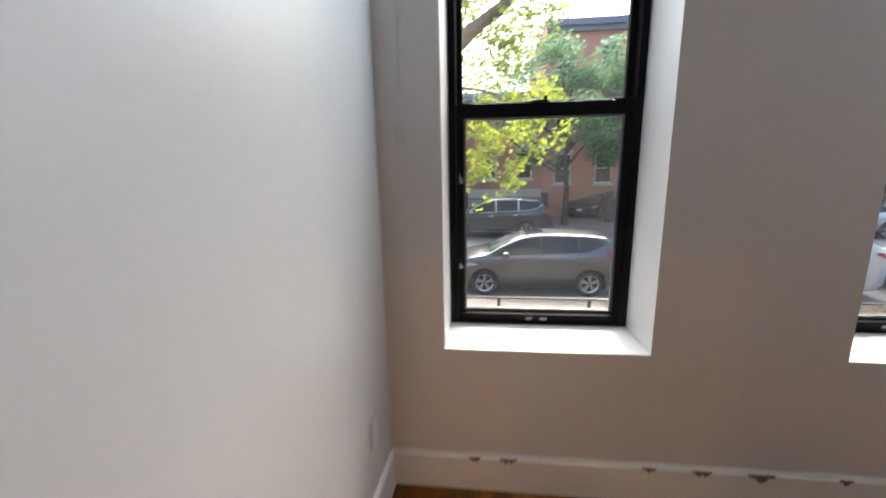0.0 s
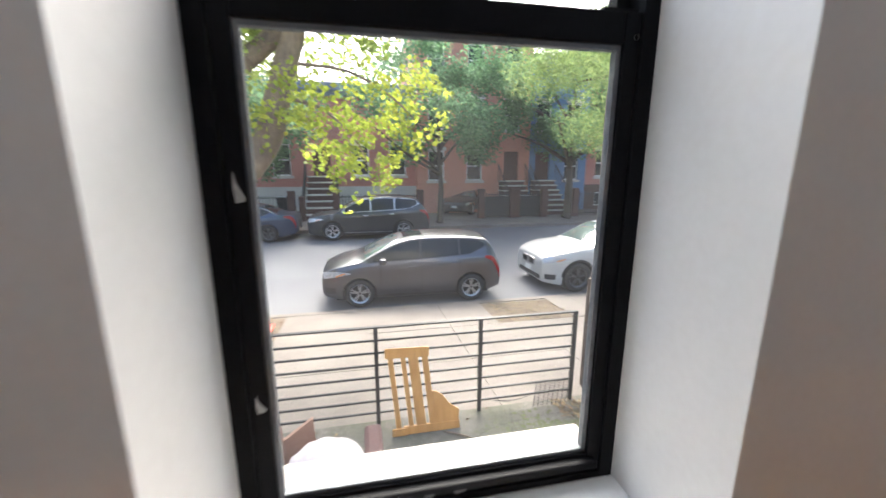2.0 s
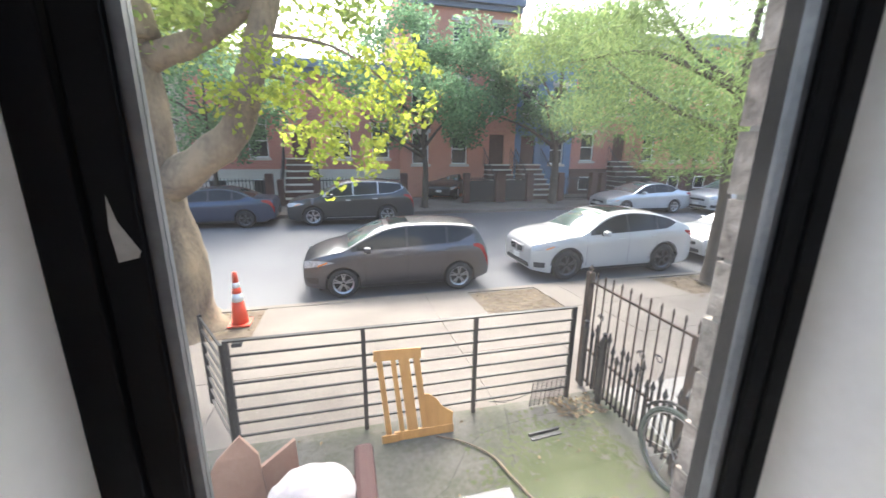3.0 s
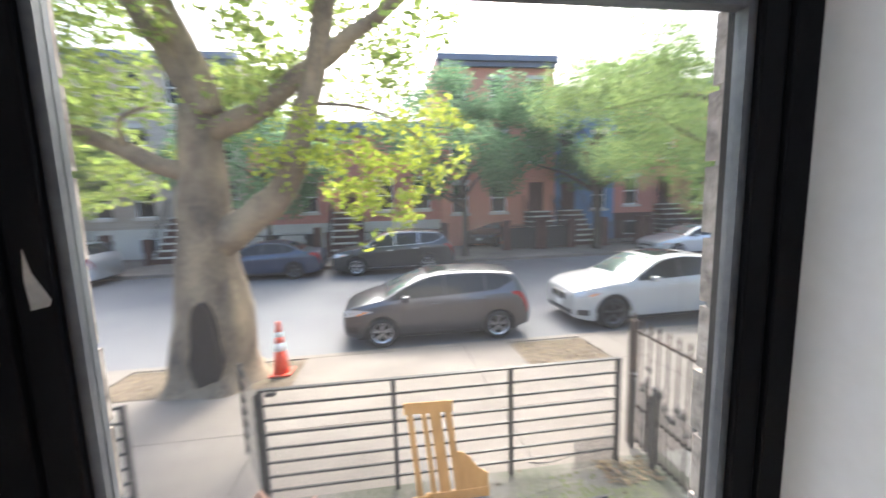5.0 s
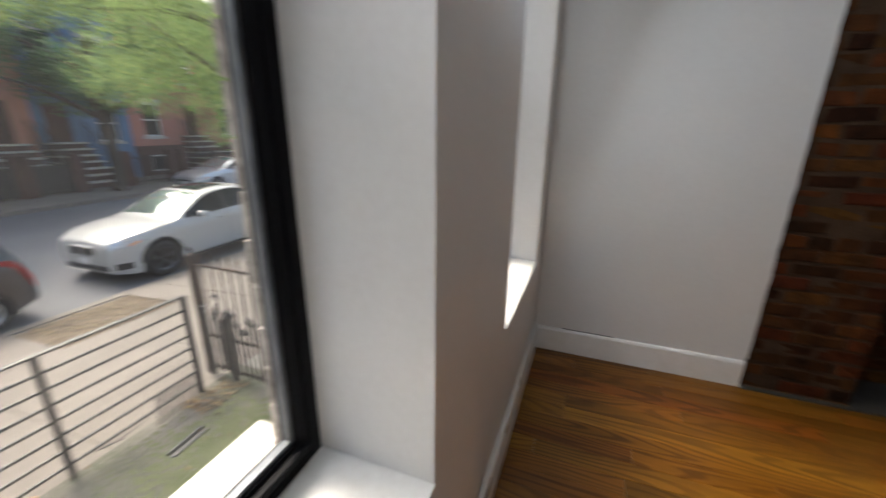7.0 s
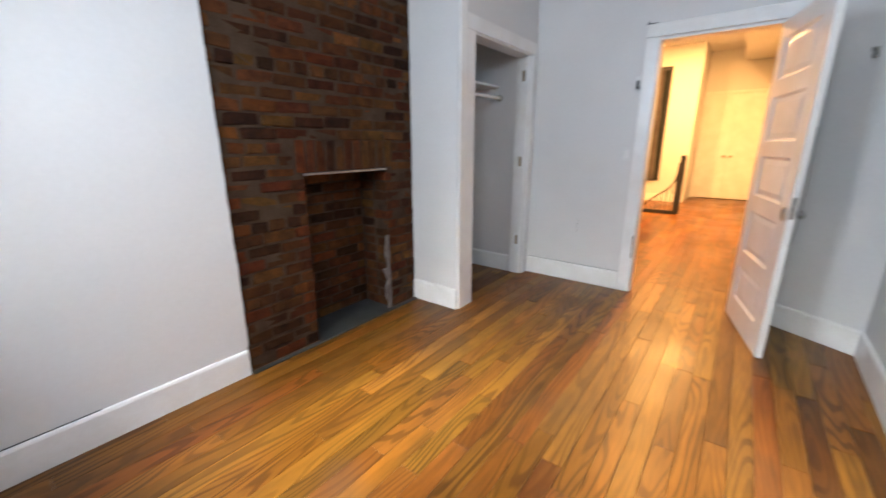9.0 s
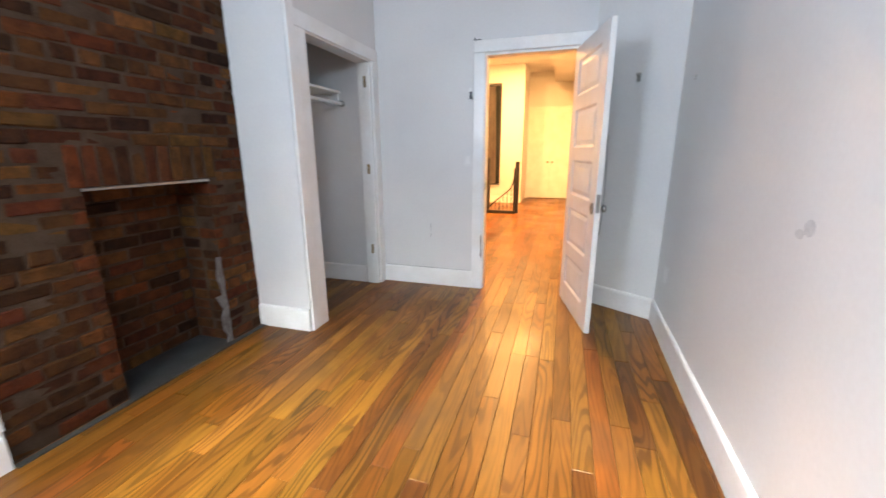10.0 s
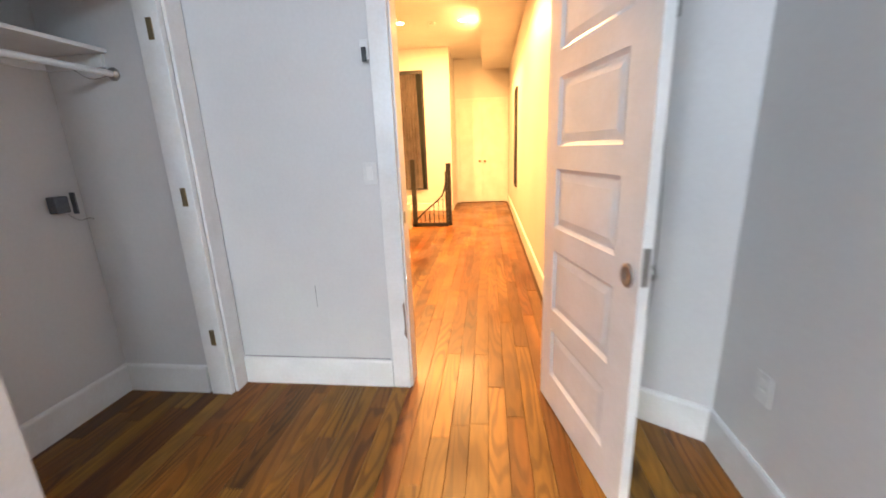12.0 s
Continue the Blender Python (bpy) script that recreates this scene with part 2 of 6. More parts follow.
def leaf_mat(name, c1, c2):
    m = mat(name, c1, c2, 0.55, 0, 1.2, 8.0, 0, vary="island", amount=0.4, spec=0.3)
    nn, ln = m.node_tree.nodes, m.node_tree.links.new
    bs = nn["Principled BSDF"]
    tl, mx = nn.new("ShaderNodeBsdfTranslucent"), nn.new("ShaderNodeMixShader")
    ln(bs.inputs["Base Color"].links[0].from_socket, tl.inputs[0])
    mx.inputs[0].default_value = 0.62
    ln(bs.outputs[0], mx.inputs[1]), ln(tl.outputs[0], mx.inputs[2]), ln(mx.outputs[0], nn["Material Output"].inputs["Surface"])
    return m


def masonry(name, c1, c2, mortar, bw=0.22, bh=0.075):
    """Far brickwork: bricks drawn by the material."""
    m = mat(name, c1, c2, 0.85, 0, 0.7, 12.0, 0.0)
    nn, ln = m.node_tree.nodes, m.node_tree.links.new
    bs = nn["Principled BSDF"]
    geo, sx, cb = nn.new("ShaderNodeNewGeometry"), nn.new("ShaderNodeSeparateXYZ"), nn.new("ShaderNodeCombineXYZ")
    ad = nn.new("ShaderNodeMath")
    ln(geo.outputs["Position"], sx.inputs[0])
    ln(sx.outputs[0], ad.inputs[0]), ln(sx.outputs[1], ad.inputs[1])
    ln(ad.outputs[0], cb.inputs[0]), ln(sx.outputs[2], cb.inputs[1])
    br = nn.new("ShaderNodeTexBrick")
    br.inputs["Scale"].default_value, br.inputs["Brick Width"].default_value, br.inputs["Row Height"].default_value = 1.0, bw, bh
    br.inputs["Mortar Size"].default_value = 0.008
    br.inputs["Mortar"].default_value = (*mortar, 1)
    br.inputs["Color2"].default_value = (*c2, 1)
    ln(cb.outputs[0], br.inputs["Vector"])
    ln(bs.inputs["Base Color"].links[0].from_socket, br.inputs["Color1"])
    ln(br.outputs["Color"], bs.inputs["Base Color"])
    return m


WALL = mat("white_wall_paint", (0.66, 0.655, 0.645), (0.60, 0.59, 0.575), 0.42, 0, 1.1, 55.0, 0.05, dist=0.004)
TRIM = mat("white_gloss_paint", (0.80, 0.80, 0.79), (0.70, 0.69, 0.66), 0.3, 0, 5.0, 60.0, 0.05, dist=0.003)
SILL = mat("white_sill_paint", (0.82, 0.82, 0.80), (0.70, 0.69, 0.66), 0.35, 0, 7.0, 45.0, 0.08, dist=0.003)
CEIL = mat("ceiling_paint", (0.78, 0.78, 0.77), None, 0.7, 0, 1.0, 40, 0.03)
OAK, OAK_FAR = wood_floor("oak_strip", "object"), wood_floor("oak_strip_far", "island")
SUBFLOOR = mat("dark_gap", (0.05, 0.025, 0.012), None, 0.8)
BRICK = mat("old_brick", (0.088, 0.031, 0.0085), (0.034, 0.0135, 0.005), 0.82, 0, 14.0, 90.0, 0.7, vary="object", amount=0.30, spec=0.12, dist=0.008)
tones(BRICK, [(1, 1, 1), (0.58, 0.60, 0.62), (1.05, 1.15, 0.9), (0.75, 0.66, 0.70), (1.35, 1.55, 1.2), (0.9, 0.72, 0.7), (1.0, 0.95, 0.95), (0.42, 0.46, 0.52), (1.2, 0.95, 0.75)])
MORTAR = mat("old_mortar", (0.034, 0.020, 0.0115), (0.07, 0.045, 0.028), 0.9, 0, 9.0, 120, 0.8, spec=0.12)
PLASTER = mat("crumbled_plaster", (0.20, 0.175, 0.155), (0.08, 0.06, 0.05), 0.95, 0, 12.0, 80, 0.8)
SLATE = mat("slate_hearth", (0.022, 0.023, 0.022), (0.045, 0.045, 0.042), 0.6, 0, 6.0, 60, 0.2)
BLACK = mat("black_window_metal", (0.003, 0.0032, 0.004), (0.006, 0.0063, 0.008), 0.5, 0.0, 6.0, 90, 0.06, spec=0.10)
GREYM = mat("grey_glazing_metal", (0.09, 0.10, 0.115), (0.16, 0.17, 0.185), 0.45, 0.5, 12, 80, 0.05)
GLASS = glass_mat("window_glass")
CHIP = mat("white_paint_chip", (0.46, 0.46, 0.45), (0.34, 0.34, 0.33), 0.6, 0, 30, 120, 0.2)
RUST = mat("bare_brown_plaster", (0.14, 0.085, 0.055), (0.26, 0.19, 0.14), 0.9, 0, 25, 120, 0.5)
STEEL = mat("dull_steel", (0.42, 0.41, 0.38), (0.30, 0.29, 0.27), 0.35, 0.9, 20, 90, 0.05)
BRASS = mat("worn_brass", (0.36, 0.27, 0.14), (0.28, 0.22, 0.14), 0.4, 0.8, 20, 90, 0.05)
PLATE = mat("white_plastic", (0.76, 0.76, 0.74), None, 0.35, 0, 8, 60, 0.0)
DARKP = mat("black_plastic", (0.02, 0.02, 0.022), None, 0.45, 0, 8, 60, 0.05)
IRON = mat("black_iron_paint", (0.03, 0.031, 0.034), (0.055, 0.05, 0.046), 0.5, 0.4, 14, 90, 0.2)
RUSTIRON = mat("weathered_iron", (0.045, 0.038, 0.035), (0.10, 0.065, 0.045), 0.65, 0.4, 10, 70, 0.3)
CURTAIN = mat("grey_curtain", (0.20, 0.17, 0.15), (0.13, 0.11, 0.10), 0.9, 0, 6, 90, 0.2)
CONC = mat("worn_concrete", (0.28, 0.26, 0.235), (0.19, 0.178, 0.16), 0.88, 0, 1.3, 30, 0.3)
MOSS = mat("mossy_concrete", (0.145, 0.13, 0.112), (0.055, 0.06, 0.032), 0.9, 0, 1.6, 25, 0.3)
WALK = mat("pale_pavement", (0.19, 0.162, 0.138), (0.128, 0.108, 0.091), 0.88, 0, 0.9, 35, 0.2)
ASPH = mat("asphalt", (0.085, 0.085, 0.092), (0.12, 0.12, 0.125), 0.75, 0, 0.4, 70, 0.25)
EARTH = mat("earth_and_litter", (0.085, 0.06, 0.04), (0.15, 0.115, 0.075), 0.95, 0, 8, 60, 0.6)
STONE = mat("rock_faced_stone", (0.44, 0.39, 0.345), (0.13, 0.11, 0.095), 0.9, 0, 22.0, 55.0, 1.0, vary="object", amount=0.2, dist=0.01)
LIME = mat("pale_limestone", (0.62, 0.58, 0.52), (0.5, 0.46, 0.41), 0.85, 0, 0.8, 20, 0.1)
BEIGE = masonry("beige_stone", (0.50, 0.43, 0.36), (0.40, 0.34, 0.28), (0.34, 0.29, 0.25), 0.6, 0.3)
REDB = masonry("red_brickwork", (0.52, 0.21, 0.165), (0.43, 0.16, 0.125), (0.46, 0.28, 0.23))
ORANGEB = masonry("orange_brickwork", (0.60, 0.27, 0.185), (0.50, 0.21, 0.145), (0.50, 0.28, 0.21))
BLUEP = mat("blue_siding", (0.13, 0.22, 0.36), (0.10, 0.17, 0.30), 0.7, 0, 1, 20, 0.1, (1, 1, 8))
BROWNST = mat("brownstone", (0.10, 0.05, 0.04), (0.07, 0.034, 0.028), 0.85, 0, 3, 30, 0.2)
DARKGLASS = mat("dark_window_glass", (0.014, 0.016, 0.018), (0.022, 0.026, 0.028), 0.08, 0, 0.6, 3, 0.0, spec=0.25)
# pale, part-metal colour paints the sky's reflection into the windshields
SCREEN = mat("windshield_sky_tint", (0.40, 0.47, 0.46), (0.16, 0.21, 0.20), 0.06, 0.6, 2.5, 6, 0.0, spec=0.9, coat=1.0)
CORNICE = mat("slate_blue_cornice", (0.16, 0.19, 0.26), None, 0.7, 0, 1, 20, 0.1)
BARK = mat("flaking_bark", (0.27, 0.205, 0.13), (0.085, 0.066, 0.05), 0.9, 0, 2.4, 22.0, 0.7, (1, 1, 0.6), dist=0.03)
HOLLOW = mat("hollow_shade", (0.035, 0.026, 0.02), None, 1.0, 0, 8, 60, 0.5)
BARK2 = mat("dark_bark", (0.085, 0.068, 0.052), (0.045, 0.036, 0.028), 0.92, 0, 5, 40, 0.5, (1, 1, 0.3))
LEAF_Y = leaf_mat("yellow_green_leaf", (0.44, 0.46, 0.05), (0.28, 0.37, 0.05))
LEAF_G = leaf_mat("green_leaf", (0.18, 0.28, 0.14), (0.11, 0.20, 0.10))
LEAF_F = leaf_mat("feathery_leaf", (0.25, 0.32, 0.115), (0.15, 0.22, 0.075))
# lighter green for the old tree's crown, with sunlight put into the colour
LEAF_S = leaf_mat("sun_tinted_leaf", (0.34, 0.40, 0.10), (0.21, 0.29, 0.075))
LEAF_D = mat("dry_leaf", (0.17, 0.125, 0.06), (0.08, 0.05, 0.03), 0.8, 0, 3, 30, 0, vary="island", amount=0.5)
PINE = mat("varnished_pine", (0.56, 0.30, 0.085), (0.42, 0.20, 0.05), 0.4, 0, 4, 30, 0.1, (5, 5, 0.5))
ORANGE = mat("orange_cone_plastic", (0.75, 0.07, 0.02), (0.62, 0.06, 0.02), 0.5, 0, 6, 40, 0.05)
WHITEP = mat("white_reflective_band", (0.8, 0.8, 0.78), None, 0.4, 0, 9, 40, 0)
CARD = mat("brown_board", (0.23, 0.125, 0.085), (0.31, 0.20, 0.15), 0.75, 0, 3, 40, 0.1)
CLOTH = mat("white_plush", (0.42, 0.385, 0.38), (0.31, 0.275, 0.275), 0.95, 0, 14, 120, 0.6)
MAROON = mat("maroon_fabric", (0.06, 0.023, 0.021), (0.04, 0.016, 0.015), 0.8, 0, 6, 60, 0.2)
TYRE = mat("tyre_rubber", (0.018, 0.018, 0.019), None, 0.8, 0, 20, 90, 0.1)
ALLOY = mat("alloy", (0.5, 0.5, 0.52), None, 0.3, 0.9, 20, 90, 0)
GUNALLOY = mat("dark_alloy", (0.10, 0.10, 0.11), None, 0.35, 0.8, 20, 90, 0)
ARCH = mat("wheel_arch_black", (0.012, 0.012, 0.013), None, 0.85)
LAMPC = mat("headlamp_clear", (0.65, 0.67, 0.7), (0.3, 0.31, 0.33), 0.1, 0.3, 20, 60, 0)
LAMPR = mat("tail_lamp_red", (0.28, 0.01, 0.01), None, 0.15, 0, 20, 60, 0)
AMBER = mat("amber_lens", (0.7, 0.22, 0.03), None, 0.2, 0, 20, 60, 0)


def paint(name, c, metal=0.4):
    return mat(name, c, tuple(k * 0.93 for k in c), 0.28, metal, 2.0, 60, 0.0, coat=0.9)


GREYCAR, WHITECAR = paint("grey_brown_metallic_paint", (0.078, 0.077, 0.088), 0.75), paint("white_pearl_paint", (0.44, 0.435, 0.42), 0.0)
BLACKCAR, BLUECAR = paint("dark_grey_paint", (0.024, 0.027, 0.03), 0.4), paint("navy_blue_paint", (0.014, 0.030, 0.068), 0.3)
SILVERCAR = paint("silver_paint", (0.48, 0.50, 0.52), 0.6)


# ---- the room: shell ----
H = 3.25                       # ceiling
YF, YB = 1.762, -2.035         # window wall, door wall
XE, XB = 2.376, 2.385          # plaster and brick of the east wall
ZS = 0.637                     # window sill
W1, W2 = (-0.12, 0.675), (1.36, 2.155)
WTOP = 2.5


def structure(name, bm, material, label, category):
    return tagged(part(name, bm, material), label, category, kind="structure")


bm = bx((-0.75, W1[0], YF, 2.10, -1.6, H), (W1[1], W2[0], YF, 2.10, -1.6, H), (W2[1], 3.1, YF, 2.10, -1.6, H),
        (W1[0], W1[1], YF, 2.10, -1.6, ZS), (W2[0], W2[1], YF, 2.10, -1.6, ZS), (W1[0], W1[1], YF, 2.10, WTOP, H), (W2[0], W2[1], YF, 2.10, WTOP, H))
wall_front = structure("wall_front", bm, WALL, "white painted plaster wall with two deep window openings", "wall")
bm = bmesh.new()
prism(bm, [(-0.361, YF), (-0.445, -1.70), (-0.75, -1.70), (-0.75, YF)], 0, H)
structure("wall_west", bm, WALL, "plain white painted plaster side wall", "wall")
bm = bmesh.new()
prism(bm, [(-0.445, -1.70), (0.10, YB), (0.10, -2.16), (-0.75, -2.16), (-0.75, -1.70)], 0, H)
structure("wall_diagonal", bm, WALL, "short slanting white wall beside the door", "wall")
structure("wall_back", bx((0.10, 0.95, -2.16, YB, 2.045, H), (0.95, 2.95, -2.16, YB, 0, H)), WALL, "white painted wall with the doorway", "wall")
structure("wall_east", bx((XE, 2.95, 0.65, YF, 0, H)), WALL, "white plaster wall beside the bare brick", "wall")
structure("wall_closet_head", bx((1.95, 2.08, YB + 0.001, -0.912, 2.02, H)), WALL, "white wall above the open closet", "wall")
structure("wall_closet_side", bx((1.95, 2.95, -0.91, -0.797, 0, H)), WALL, "white wall between the brick and the closet", "wall")
structure("wall_closet_jamb", bx((1.951, 2.06, -0.985, -0.911, 0, 2.019)), WALL, "white closet jamb", "wall")
structure("wall_closet_rear", bx((2.60, 2.95, YB + 0.001, -0.911, 0, H)), WALL, "white rear wall inside the closet", "wall")
structure("wall_closet_end", bx((2.081, 2.599, YB + 0.001, -1.92, 0, H), (1.976, 2.08, YB + 0.001, -1.92, 0, 2.019)), WALL, "white end wall inside the closet", "wall")
structure("ceiling", bx((-0.75, 3.1, -2.16, 2.10, H, H + 0.2)), CEIL, "white plaster ceiling of the room", "ceiling")
# hall
structure("wall_hall_west", bx((-0.15, 0.025, -9.85, -2.16, 0, H)), WALL, "long white hall wall lit by warm lamps", "wall")
structure("wall_hall_end", bx((0.025, 1.27, -9.85, -9.7, 0, H)), WALL, "white end wall of the hall", "wall")
bm = bx((1.27, 1.80, -9.85, -8.5, 0, H), (2.32, 3.6, -9.85, -8.5, 0, H), (1.80, 2.32, -9.85, -8.5, 2.84, H), (1.80, 2.32, -9.85, -8.5, 0, 0.45), (1.80, 2.32, -9.85, -8.75, 0.45, 2.84))
structure("wall_hall_step", bm, WALL, "white hall wall with a tall curtained window niche", "wall")
structure("wall_hall_east", bx((3.6, 3.75, -9.85, -2.16, 0, H)), WALL, "white far side wall of the hall", "wall")
structure("wall_hall_front", bx((2.95, 3.75, -2.16, -2.035, 0, H)), WALL, "white wall closing the hall", "wall")
structure("ceiling_hall", bx((-0.15, 3.75, -9.85, -2.16, H, H + 0.2)), CEIL, "white hall ceiling with recessed lamps", "ceiling")
structure("soffit", bx((0.025, 0.62, -9.7, -2.16, 3.0, H)), CEIL, "boxed soffit along the hall ceiling", "soffit")

# baseboards
BBH = 0.165


def baseboard(x0, y0, x1, y1, side, h=BBH, label="white painted wooden baseboard"):
    """A skirting with a rounded top along a wall; side: thickness to the left of the line."""
    a, b = Vector((x0, y0)), Vector((x1, y1))
    d = (b - a).normalized()
    nrm = Vector((-d.y, d.x)) * side
    prof = [(0, 0), (0.018, 0), (0.018, h - 0.014), (0.013, h - 0.003), (0.006, h), (0, h)]
    bm = bmesh.new()
    rings = [[bm.verts.new((*(p + nrm * o), z)) for o, z in prof] for p in (a, b)]
    for k in range(len(prof)):
        bm.faces.new((rings[0][k], rings[0][(k + 1) % 6], rings[1][(k + 1) % 6], rings[1][k]))
    bm.faces.new(rings[0]), bm.faces.new(rings[1][::-1])
    bmesh.ops.recalc_face_normals(bm, faces=bm.faces[:])
    return structure("baseboard", bm, TRIM, label, "baseboard")


base_front = baseboard(-0.361, YF, XE, YF, -1, label="white baseboard with peeling paint under the windows")
baseboard(-0.361, YF - 0.019, -0.445, -1.70, 1)
baseboard(-0.445, -1.70, 0.09, YB + 0.006, 1)
baseboard(1.05, YB, 1.945, YB, 1)
baseboard(XE, YF - 0.019, XE, 0.655, -1, 0.152)
baseboard(XB, -0.797, 1.95, -0.797, -1)
baseboard(2.60, -0.91, 2.60, -1.92, -1)
baseboard(2.58, -1.92, 2.09, -1.92, -1)
baseboard(0.025, -2.25, 0.025, -9.7, 1)
baseboard(1.27, -8.5, 3.6, -8.5, 1)
# bare patches where the paint has come off, and the old cable along the top
for x, w, z in ((0.0, 0.05, 0.148), (0.14, 0.07, 0.146), (0.70, 0.055, 0.15), (0.90, 0.075, 0.146), (1.12, 0.10, 0.144), (1.42, 0.05, 0.148), (1.75, 0.06, 0.147)):
    bm = bmesh.new()
    k = 9
    top = [(x - w / 2 + w * i / k, YF - 0.0195, 0.160 + 0.004 * random.random()) for i in range(k + 1)]
    low = [(x - w / 2 + w * i / k, YF - 0.0195, 0.158 - (0.166 - z) * (0.4 + random.random()) * math.sin(math.pi * (i + 0.3) / (k + 0.6))) for i in range(k + 1)]
    slab(bm, top + low[::-1], (0, -0.0015, 0))
    part("bare_patch", bm, RUST, base_front, "brown bare patch in the paint")
pts = [(-0.355 + i * 0.09, YF - 0.006, 0.170 + 0.003 * math.sin(i * 1.7)) for i in range(30)]
tagged(part("wall_cable", tb(pts, 0.004, 6), TRIM), "thin painted-over cable along the baseboard", "cable")

# casings of door and closet
structure("trim", bx((0.95, 1.045, YB, YB + 0.02, 0, 2.05), (0.105, 0.197, YB, YB + 0.02, 0, 2.05), (0.105, 1.045, YB, YB + 0.02, 2.052, 2.145), bevel=0.004), TRIM, "white wooden door casing with chipped edges", "trim")
structure("trim", bx((0.94, 0.95, -2.16, YB, 0, 2.045), (0.19, 0.2, -2.16, YB, 0, 2.045), (0.2, 0.94, -2.16, YB, 2.03, 2.045)), TRIM, "white painted door jamb", "trim")
closet_trim = structure("trim", bx((1.932, 1.95, -0.985, -0.88, 0, 2.03), (1.932, 1.95, -2.03, -1.925, 0, 2.03), (1.932, 1.95, -2.03, -0.88, 2.032, 2.13), (1.95, 2.07, -1.925, -1.895, 0, 2.02),
                                (1.95, 2.06, -0.998, -0.986, 0, 2.018), bevel=0.003), TRIM, "white wooden casing of the open closet", "trim")
structure("trim", bx((1.93, 1.948, -0.878, -0.80, 0, 2.4), bevel=0.003), TRIM, "white corner board beside the closet", "trim")
for z in (0.35, 1.11, 1.86):
    part("hinge", bx((1.985, 2.012, -1.894, -1.889, z - 0.045, z + 0.045), bevel=0.001), BRASS, closet_trim, "brass hinge plate with no door")
bm = bmesh.new()
slab(bm, [(0.952 + 0.001 * i, YB + 0.0215, z) for i, z in enumerate((0.30, 0.33, 0.40, 0.47, 0.52))] + [(0.968 - 0.003 * (i % 3), YB + 0.0215, z) for i, z in enumerate((0.5, 0.45, 0.38, 0.33))], (0, 0.001, 0))
part("bare_patch", bm, RUST, closet_trim, "brown bare patch in the paint")
structure("strike_plate", bx((0.936, 0.9395, -2.09, -2.06, 0.93, 0.99), bevel=0.001), STEEL, "steel strike plate in the door jamb", "strike plate")

# sills and lining of the windows
for a, b in (W1, W2):
    structure("window_sill", bx((a, b, YF - 0.003, 2.036, ZS, ZS + 0.006), bevel=0.002), SILL, "white painted deep inner window sill", "window sill")
    structure("window_sill", bx((a - 0.05, b + 0.05, 2.115, 2.275, ZS - 0.11, ZS - 0.035), bevel=0.008), LIME, "white painted stone outer window sill", "window sill")


